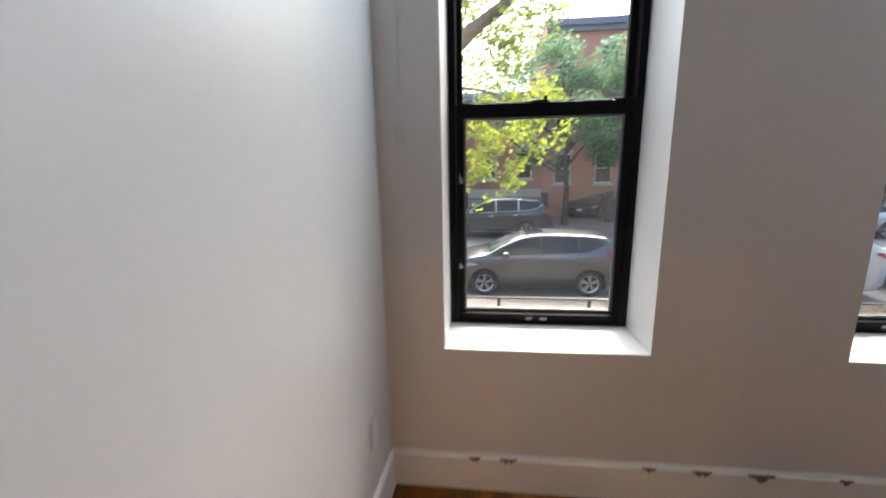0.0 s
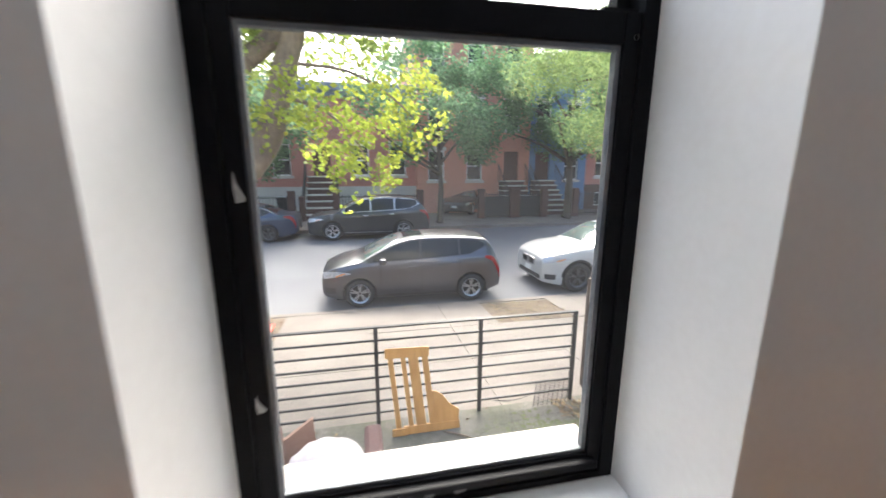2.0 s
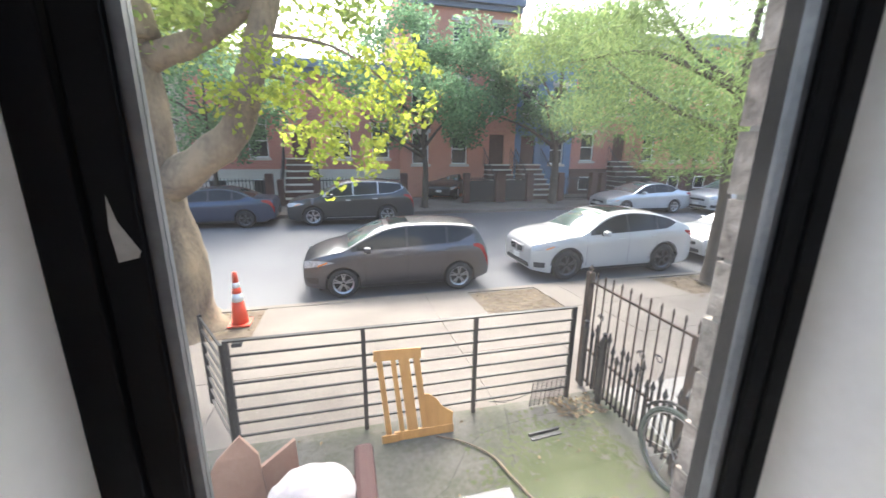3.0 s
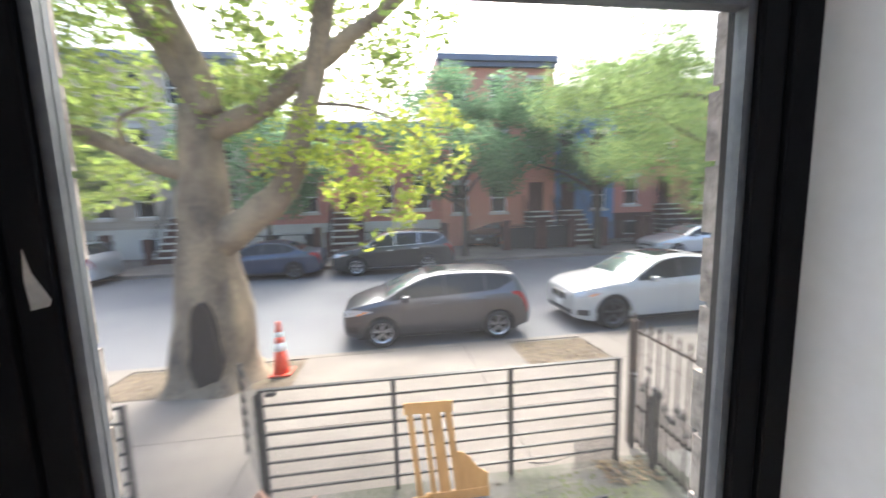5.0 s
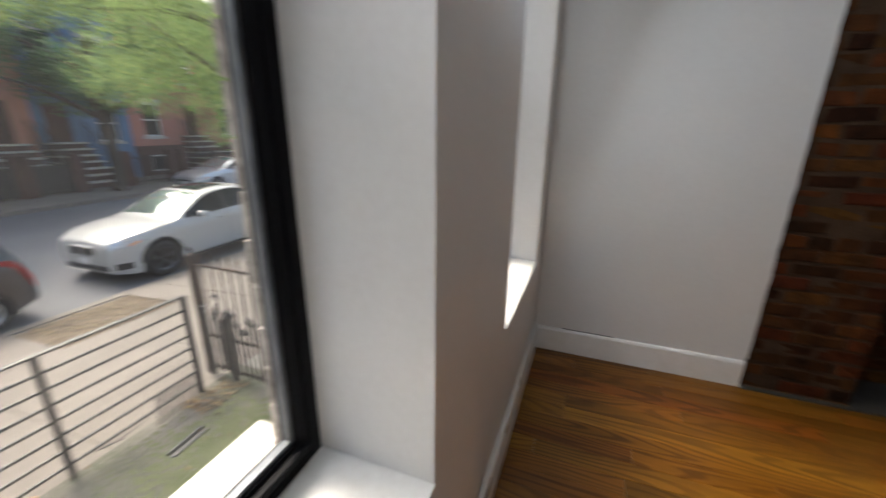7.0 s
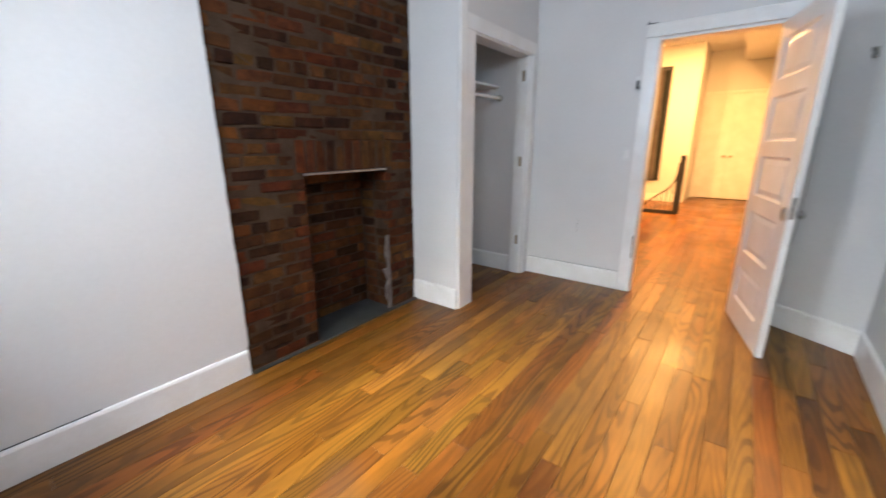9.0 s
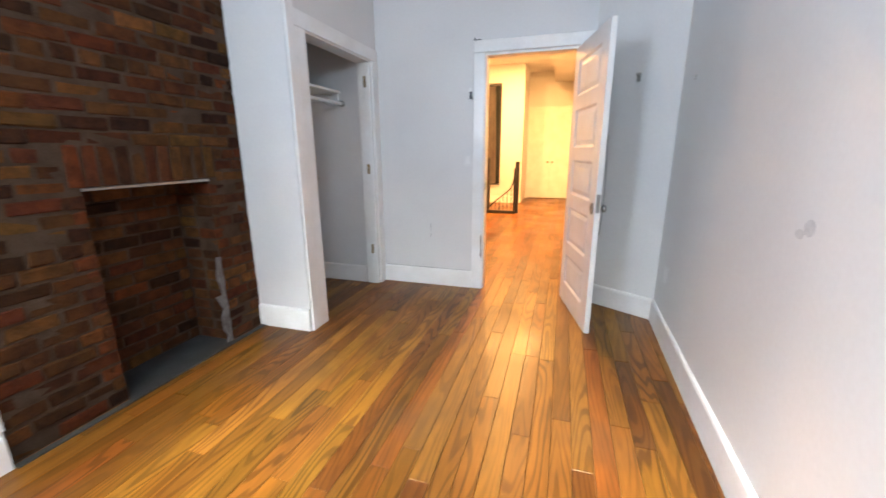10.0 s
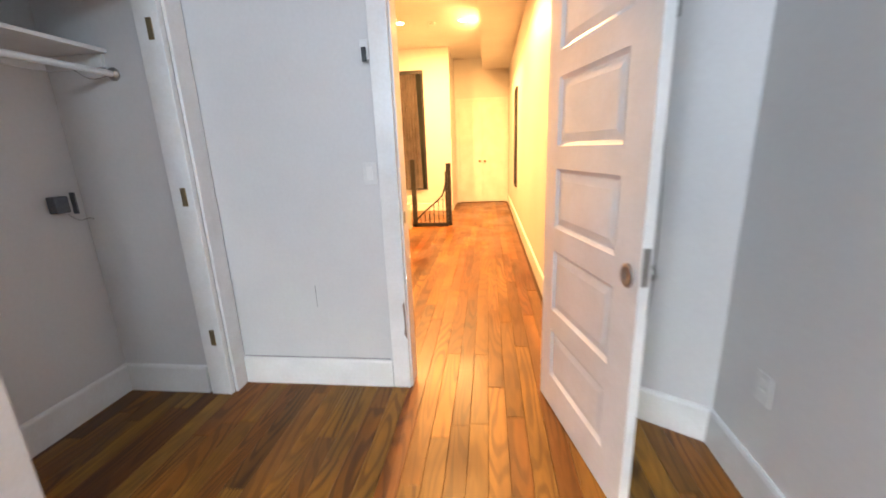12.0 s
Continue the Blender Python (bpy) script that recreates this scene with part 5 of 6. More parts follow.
def street_tree(m, label, h, r, n, seed, mt, size, rad=0.16, crown=(1, 1, 1), z0=0.45, droop=0.0, slim=0.6):
    t = thing("street_tree", label, "tree", m)
    rng = random.Random(seed)
    part("trunk", tb(smooth_line([(0, 0, 0), (0.02, 0, 0.25), (0.06, 0.02, h * 0.25), (-0.05, 0.04, h * 0.5), (0.1, 0, h * 0.85)]), np.interp(range(17), [0, 3, 16], [rad * 1.5, rad, rad * 0.3]).tolist(), 10, 0.2), BARK2, t, "", True)
    for k in range(9):
        a, z = k * 2.4 + rng.random(), h * rng.uniform(0.3, 0.6)
        e = r * rng.uniform(0.5, 0.9)
        part("limb", tb(smooth_line([(0, 0, z), (e * 0.5 * math.cos(a), e * 0.5 * math.sin(a), z + h * 0.12), (e * math.cos(a), e * math.sin(a), z + h * rng.uniform(0.1, 0.35))]), np.interp(range(9), [0, 8], [rad * 0.5, rad * 0.12]).tolist(), 7), BARK2, t, "", True)
    leaves("crown", clumps_in(0, 0, h * (z0 + 0.25), r * crown[0], r * crown[1], h * 0.36 * crown[2], 70, r * 0.13, r * 0.28, seed), n, size, mt, t, seed, droop, slim)
    return t


FZ = -1.44
street_tree(pose(3.9, 20.2, FZ), "leafy green street tree across the road", 7.6, 4.0, 24000, 21, LEAF_G, 0.08, 0.17, z0=0.50)
street_tree(pose(11.0, 20.6, FZ), "tall green street tree across the road", 8.6, 4.2, 24000, 22, LEAF_G, 0.08, 0.24, z0=0.50)
street_tree(pose(-5.2, 20.4, FZ), "slim green street tree across the road", 7.0, 3.6, 18000, 23, LEAF_G, 0.08, 0.12)
street_tree(pose(-14.5, 20.6, FZ), "green street tree before the beige houses", 7.5, 3.2, 7000, 24, LEAF_F, 0.12)
street_tree(pose(20.0, 20.6, FZ), "green street tree far along the road", 7.5, 3.6, 7000, 25, LEAF_G, 0.12)
street_tree(pose(8.05, 8.35, zwalk(8.35)), "feathery drooping street tree at the kerb", 7.6, 4.3, 60000, 26, LEAF_F, 0.08, 0.17, (1.0, 0.9, 0.95), 0.40, 0.9, 0.14)


# ---- cars ----
def car(label, m, paintm, Lc, W, Hc, wb0, wb1, r, top, belt, screen, back, glass, pillars, alloy, spokes=5, sunroof=False, chrome=False, kidney=False, plan=0.26):
    """A car with its nose at x = 0, on the ground at z = 0, centred on y = 0; top: centre line, belt: shoulder line."""
    c = thing("parked_car", label, "car", m, group="cars parked along the street")
    hw = W / 2
    lines = []
    for pts in (top, belt):
        s = smooth_line([(x, 0, z) for x, z in pts], 6)
        lines.append(([p.x for p in s], [p.z for p in s]))
    ztop = lambda x: float(np.interp(x, *lines[0]))
    zs = lambda x: min(float(np.interp(x, *lines[1])), ztop(x) - 0.015)
    wx = lambda x: hw * (1 - plan * max(0, 1 - x / 0.75) ** 2.4 - 0.16 * max(0, 1 - (Lc - x) / 0.5) ** 2.2)
    zr = lambda x: max(zs(x) + 0.004, ztop(x) - 0.055)
    yr = lambda x: wx(x) * (0.945 - 0.225 * min(1, max(0, (zr(x) - zs(x)) / (Hc - zs(x)))))
    ra = r + 0.05

    def zlow(x):
        z = 0.20 + 0.05 * max(0, 1 - x / 0.4) + 0.10 * max(0, 1 - (Lc - x) / 0.5)
        for w in (wb0, wb1):
            if abs(x - w) < ra:
                z = max(z, r + math.sqrt(ra * ra - (x - w) ** 2))
        return z

    def yside(x, z):
        s = zs(x)
        if z > s:
            t = min(1, (z - s) / (zr(x) - s))
            return wx(x) * 0.945 + (yr(x) - wx(x) * 0.945) * (t + 0.10 * t * (t - 1))
        return wx(x) * float(np.interp(z, [0.2, 0.33, 0.5, s - 0.24, s - 0.19, s - 0.03, s], [0.95, 0.985, 0.985, 0.990, 1.0, 0.97, 0.945]))

    def zover(x, y):
        return zr(x) + (ztop(x) - zr(x)) * (1 - min(1, abs(y) / yr(x)) ** 2.2)

    xs = {0, 0.015, 0.04, 0.08, 0.13, 0.19, 0.26, Lc - 0.015, Lc - 0.04, Lc - 0.08, Lc - 0.13, Lc}
    xs |= {0.33 + 0.075 * i for i in range(int((Lc - 0.5) / 0.075))}
    for w in (wb0, wb1):
        xs |= {w + ra * math.cos(math.pi * k / 14) for k in range(15)} | {w - ra - 0.004, w + ra + 0.004}
    xs = sorted(x for x in xs if 0 <= x <= Lc)
    bm = bmesh.new()
    secs = []
    for x in xs:
        lo, s = zlow(x), zs(x)
        half = [(yside(x, lo + (s - lo) * f), lo + (s - lo) * f) for f in (0, 0.08, 0.2, 0.36, 0.52, 0.66, 0.76, 0.82, 0.92, 1)]
        half += [(yside(x, s + (zr(x) - s) * f), s + (zr(x) - s) * f) for f in (0.3, 0.65, 0.93)]
        half += [(yr(x) * f, zover(x, yr(x) * f)) for f in (0.96, 0.88, 0.7, 0.4)]
        ring = [(y, z) for y, z in half] + [(0, ztop(x))] + [(-y, z) for y, z in half[::-1]]
        tuck = max(0, 1 - x / 0.3) - max(0, 1 - (Lc - x) / 0.3)
        secs.append([bm.verts.new((x + 0.10 * tuck * (max(0, 0.45 - z) / 0.3) ** 2, y, z)) for y, z in ring])
    for a, b in zip(secs, secs[1:]):
        for k in range(len(a) - 1):
            bm.faces.new((a[k], b[k], b[k + 1], a[k + 1]))
    bm.faces.new(secs[0]), bm.faces.new(secs[-1][::-1])
    bmesh.ops.recalc_face_normals(bm, faces=bm.faces[:])
    body = part("body", bm, paintm, c, "", True)

    def sheet_part(name, us, vs, f, material, parent, lab=""):
        """A thin curved skin laid over the body: f(u, v) gives its points."""
        bm = bmesh.new()
        g = [[bm.verts.new(f(u, v)) for v in vs] for u in us]
        for a, b in zip(g, g[1:]):
            for k in range(len(vs) - 1):
                bm.faces.new((a[k], a[k + 1], b[k + 1], b[k]))
        bmesh.ops.recalc_face_normals(bm, faces=bm.faces[:])
        return part(name, bm, material, parent, lab, True)

    steps = lambda a, b, n: [a + (b - a) * i / n for i in range(n + 1)]
    ga, gb = glass

    def sill_z(x):
        return zs(x) + 0.02 + max(0, 0.30 * (1 - (gb - x) / 0.42)) ** 1.0 * 0.55

    def head_z(x):
        return max(sill_z(x) + 0.004, zr(x) - 0.02 - 0.10 * max(0, 1 - (gb - x) / 0.30) ** 2)

    for s in (-1, 1):
        def on(x, t, off=0.004, inset=0.0, s=s):
            za, zb = sill_z(x) + inset, max(sill_z(x) + inset + 0.002, head_z(x) - inset)
            z = za + (zb - za) * t
            return (x, s * (yside(x, z) + off), z)

        def low(x, z, off=0.004, s=s):
            return (x, s * (yside(x, z) + off), z)

        sheet_part("window_surround", steps(ga, gb, 26), steps(0, 1, 4), on, ALLOY if chrome else DARKP, c)
        cuts = [ga + 0.10] + list(pillars) + [gb - 0.06]
        for a, b in zip(cuts, cuts[1:]):
            sheet_part("side_window", steps(a + 0.025, b - 0.025, 12), steps(0, 1, 4), lambda x, t, on=on: on(x, t, 0.008, 0.018), DARKGLASS, c, "dark side window")
        hx0 = ga + 0.28
        mir = part("mirror", bx((hx0 - 0.02, hx0 + 0.12, min(s * (hw + 0.02), s * (hw + 0.19)), max(s * (hw + 0.02), s * (hw + 0.19)), zs(hx0) + 0.01, zs(hx0) + 0.135), bevel=0.035), paintm, c)
        part("mirror_arm", bx((hx0 + 0.01, hx0 + 0.07, min(s * (hw - 0.06), s * (hw + 0.04)), max(s * (hw - 0.06), s * (hw + 0.04)), zs(hx0) + 0.0, zs(hx0) + 0.04), bevel=0.008), DARKP, mir)
        for hx in (pillars[0] - 0.20, pillars[1] - 0.12):
            z = zs(hx) - 0.13
            y = yside(hx, z)
            part("door_handle", bx((hx - 0.10, hx + 0.09, min(s * (y - 0.01), s * (y + 0.022)), max(s * (y - 0.01), s * (y + 0.022)), z - 0.016, z + 0.016), bevel=0.010), ALLOY if chrome else paintm, c)
        for dx in (wb0 + ra + 0.10, pillars[0] + 0.01):
            sheet_part("door_seam", [dx - 0.004, dx + 0.004], steps(0.32, zs(dx) - 0.005, 10), lambda x, z, low=low: low(x, z, 0.0015), ARCH, c)
        dx = pillars[1]
        sheet_part("door_seam", [-0.004, 0.004], steps(max(0.34, r * 0.9), zs(dx) - 0.005, 12), lambda u, z, low=low, dx=dx: low(min(dx, wb1 - math.sqrt(max(0, (ra + 0.07) ** 2 - (z - r) ** 2))) + u, z, 0.0015), ARCH, c)
        sheet_part("sill_trim", steps(wb0 + ra, wb1 - ra, 8), steps(0.20, 0.275, 2), lambda x, z, low=low: low(x, z, 0.006), DARKP, c)
        if chrome:
            sheet_part("sill_strip", steps(wb0 + ra + 0.05, wb1 - ra - 0.05, 8), [0.285, 0.31], lambda x, z, low=low: low(x, z, 0.01), ALLOY, c, "bright strip along the sill")
        for w in (wb0, wb1):
            sheet_part("arch_trim", steps(0.06, math.pi - 0.06, 16), [0.0, 0.035], lambda a, d, low=low, w=w: low(w + (ra + d) * math.cos(a), r + (ra + d) * math.sin(a), 0.005), DARKP if kidney or chrome else paintm, c)
        zh = zs(0.3) - 0.13
        sheet_part("headlight", steps(0.03, 0.62, 14), steps(0, 1, 4), lambda x, t, low=low: low(x, zh - 0.075 + 0.13 * (x - 0.03) / 0.59 + t * 0.145 * (1 - ((x - 0.03) / 0.59) ** 2 * 0.92), 0.006), LAMPC, c, "clear headlight")
        sheet_part("turn_lens", steps(0.30, 0.50, 5), steps(0, 1, 2), lambda x, t, low=low: low(x, zh - 0.02 + 0.11 * (x - 0.30) / 0.3 + t * 0.03, 0.010), AMBER, c)
        zt_ = zs(Lc - 0.3)
        sheet_part("tail_light", steps(Lc - 0.42, Lc - 0.02, 10), steps(0, 1, 4), lambda x, t, low=low: low(x, min(zt_, zs(x)) - 0.03 - t * (0.05 + 0.16 * (x - Lc + 0.42) / 0.4), 0.006), LAMPR, c, "red tail light")
        sheet_part("bumper_vent", steps(0.06, 0.30, 6), steps(0.33, 0.46, 2), lambda x, z, low=low: (x + 0.10 * max(0, 1 - x / 0.3) * (max(0, 0.45 - z) / 0.3) ** 2, low(x, z, 0.006)[1], z), DARKP, c)

    def over(x, t, off=0.006, k=0.9):
        y = yr(x) * k * t
        return (x, y, zover(x, y) + off)

    sheet_part("windshield", steps(screen[0], screen[1], 10), steps(-1, 1, 10), over, SCREEN, c, "glossy windshield, the sky's reflection put in its pale colour")
    sheet_part("rear_window", steps(back[0], back[1], 8), steps(-1, 1, 8), lambda x, t: over(x, t, 0.006, 0.84), DARKGLASS, c)
    for s in (-0.30, 0.22):
        part("wiper", tb([over(screen[0] + 0.03, s, 0.018), over(screen[0] + 0.16, s + 0.34, 0.02)], 0.008, 5), ARCH, c)
    if sunroof:
        sheet_part("sunroof", steps(screen[1] + 0.12, screen[1] + sunroof, 5), steps(-1, 1, 6), lambda x, t: over(x, t, 0.006, 0.62), DARKGLASS, c, "dark glass sunroof")
    zg = ztop(0.0)
    nose_y = lambda k: wx(0.0) * k
    if kidney:
        for s in (-1, 1):
            gr = part("grille", bx((-0.03, 0.05, min(s * 0.03, s * 0.33), max(s * 0.03, s * 0.33), zg - 0.22, zg - 0.01), bevel=0.03), ALLOY, c, "bright framed grille half")
            for k in range(7):
                y = s * (0.07 + 0.037 * k)
                part("grille_bar", bx((-0.036, -0.028, y - 0.010, y + 0.010, zg - 0.19, zg - 0.04)), DARKP, gr)
    else:
        part("grille", bx((-0.012, 0.06, -nose_y(0.62), nose_y(0.62), zg - 0.12, zg - 0.02), bevel=0.02), DARKP, c)
    part("lower_grille", bx((-0.008, 0.10, -nose_y(0.8), nose_y(0.8), 0.30, 0.40), bevel=0.012), DARKP, c)
    part("number_plate", bx((-0.028, -0.009, -0.15, 0.15, 0.42, 0.54)), PLATE, c)
    part("underside", bx((0.30, Lc - 0.30, -hw * 0.86, hw * 0.86, 0.17, 0.42)), ARCH, c)
    for x in (wb0, wb1):
        for s in (-1, 1):
            arm = part("arch_liner", lathe([(0.0, -s * 0.14), (r + 0.025, -s * 0.14), (r + 0.025, s * 0.03)], 20, "y"), ARCH, c)
            arm.matrix_basis = pose(x, s * (hw - 0.12), r)
            w = part("wheel", lathe([(0.0, 0.02), (r * 0.70, 0.02), (r * 0.70, -0.02), (0.0, -0.02)], 24, "y"), ARCH, c)
            w.matrix_basis = pose(x, s * (hw - 0.115), r)
            part("tyre", lathe([(r * 0.70, -0.10), (r * 0.95, -0.105), (r, -0.07), (r, 0.07), (r * 0.95, 0.105), (r * 0.70, 0.10), (r * 0.70, -0.10)], 28, "y"), TYRE, w, "", True)
            bm = lathe([(r * 0.62, s * 0.085), (r * 0.70, s * 0.10), (r * 0.70, s * 0.04), (r * 0.62, s * 0.04), (r * 0.62, s * 0.085)], 28, "y")
            for k in range(spokes):
                a = 2 * math.pi * k / spokes + 0.3
                ca, sa = math.cos(a), math.sin(a)
                for da in (-0.16, 0.16):
                    cb_, sb_ = math.cos(a + da), math.sin(a + da)
                    slab(bm, [(r * 0.08 * ca - 0.02 * sa, s * 0.075, r * 0.08 * sa + 0.02 * ca), (r * 0.08 * ca + 0.02 * sa, s * 0.075, r * 0.08 * sa - 0.02 * ca),
                              (r * 0.64 * cb_ + 0.013 * sb_, s * 0.085, r * 0.64 * sb_ - 0.013 * cb_), (r * 0.64 * cb_ - 0.013 * sb_, s * 0.085, r * 0.64 * sb_ + 0.013 * cb_)], (0, -s * 0.02, 0))
            part("rim", bm, alloy, w, "spoked alloy rim")
    return c


HATCH = dict(Lc=4.06, W=1.70, Hc=1.53, wb0=0.80, wb1=3.33, r=0.315,
             top=[(0, 0.72), (0.05, 0.82), (0.25, 0.92), (0.60, 1.015), (0.86, 1.07), (1.28, 1.28), (1.72, 1.455), (2.1, 1.52), (2.6, 1.53), (3.2, 1.51), (3.66, 1.46), (3.78, 1.39), (3.96, 1.08), (4.03, 0.88), (4.06, 0.70)],
             belt=[(0, 0.68), (0.3, 0.85), (0.9, 0.955), (1.6, 0.99), (2.6, 1.03), (3.5, 1.08), (3.85, 1.04), (4.06, 0.68)],
             screen=(0.93, 1.70), back=(3.76, 3.93), glass=(0.98, 3.72), pillars=(2.16, 3.05))
COUPE = dict(Lc=4.75, W=1.92, Hc=1.62, wb0=0.88, wb1=3.74, r=0.37,
             top=[(0, 0.80), (0.05, 0.90), (0.35, 1.01), (0.9, 1.09), (1.30, 1.14), (1.75, 1.38), (2.15, 1.55), (2.6, 1.62), (3.1, 1.61), (3.7, 1.52), (4.3, 1.32), (4.58, 1.20), (4.70, 1.07), (4.75, 0.80)],
             belt=[(0, 0.76), (0.3, 0.92), (0.9, 1.03), (2.0, 1.07), (3.2, 1.11), (4.1, 1.14), (4.6, 1.08), (4.75, 0.76)],
             screen=(1.33, 2.13), back=(3.85, 4.40), glass=(1.50, 4.20), pillars=(2.60, 3.48), kidney=True)
SUV = dict(Lc=4.78, W=1.90, Hc=1.69, wb0=0.93, wb1=3.70, r=0.36,
           top=[(0, 0.74), (0.05, 0.88), (0.35, 1.00), (0.8, 1.07), (1.12, 1.13), (1.55, 1.38), (1.98, 1.59), (2.4, 1.67), (3.2, 1.69), (4.0, 1.64), (4.30, 1.56), (4.62, 1.16), (4.75, 0.98), (4.78, 0.76)],
           belt=[(0, 0.70), (0.3, 0.90), (0.9, 1.03), (2.0, 1.07), (3.4, 1.13), (4.3, 1.18), (4.65, 1.08), (4.78, 0.72)],
           screen=(1.16, 1.95), back=(4.30, 4.58), glass=(1.30, 4.36), pillars=(2.42, 3.36), chrome=True)
SEDAN = dict(Lc=4.62, W=1.80, Hc=1.44, wb0=0.90, wb1=3.60, r=0.32,
             top=[(0, 0.62), (0.05, 0.72), (0.35, 0.83), (0.9, 0.94), (1.25, 0.99), (1.70, 1.22), (2.12, 1.39), (2.55, 1.44), (3.0, 1.43), (3.45, 1.33), (3.95, 1.10), (4.30, 1.06), (4.53, 1.02), (4.60, 0.86), (4.62, 0.68)],
             belt=[(0, 0.58), (0.3, 0.76), (0.9, 0.89), (2.0, 0.94), (3.2, 0.98), (4.2, 1.02), (4.5, 0.97), (4.62, 0.64)],
             screen=(1.28, 2.10), back=(3.42, 3.92), glass=(1.40, 3.88), pillars=(2.45, 3.22))
car("grey-brown metallic hatchback parked at the near kerb", pose(-0.79, 10.50, zroad(10.4)), GREYCAR, alloy=ALLOY, spokes=5, sunroof=0.55, **HATCH)
car("white coupe-backed sport utility car parked at the kerb", pose(4.38, 10.62, zroad(10.5), 0, 0, 1.5), WHITECAR, alloy=GUNALLOY, sunroof=0.85, **COUPE)
car("white sedan parked behind the white utility car", pose(9.75, 10.75, zroad(10.7)), WHITECAR, alloy=ALLOY, **SEDAN)
FAR = Matrix.Diagonal((1.03, 1.03, 1.03, 1))
car("dark grey sport utility car parked across the street", pose(-2.02, 18.25, zroad(18.2)) @ FAR, BLACKCAR, alloy=ALLOY, **SUV)
car("navy blue sedan parked across the street", pose(-7.2, 18.3, zroad(18.2)) @ FAR, BLUECAR, alloy=GUNALLOY, **SEDAN)
car("silver utility car parked before the beige house", pose(-15.6, 18.5, zroad(18.2)) @ FAR, SILVERCAR, alloy=ALLOY, **SUV)
car("silver-grey sedan parked across the street", pose(12.2, 18.3, zroad(18.2)) @ FAR, SILVERCAR, alloy=ALLOY, sunroof=0.5, **SEDAN)
car("white utility car standing further along the street", pose(17.2, 17.4, zroad(17.4)) @ FAR, WHITECAR, alloy=GUNALLOY, **SUV)
car("dark car standing in the driveway of the orange house", pose(5.2, 22.6, -1.40, 0, 0, 60), BLACKCAR, alloy=ALLOY, **SEDAN)


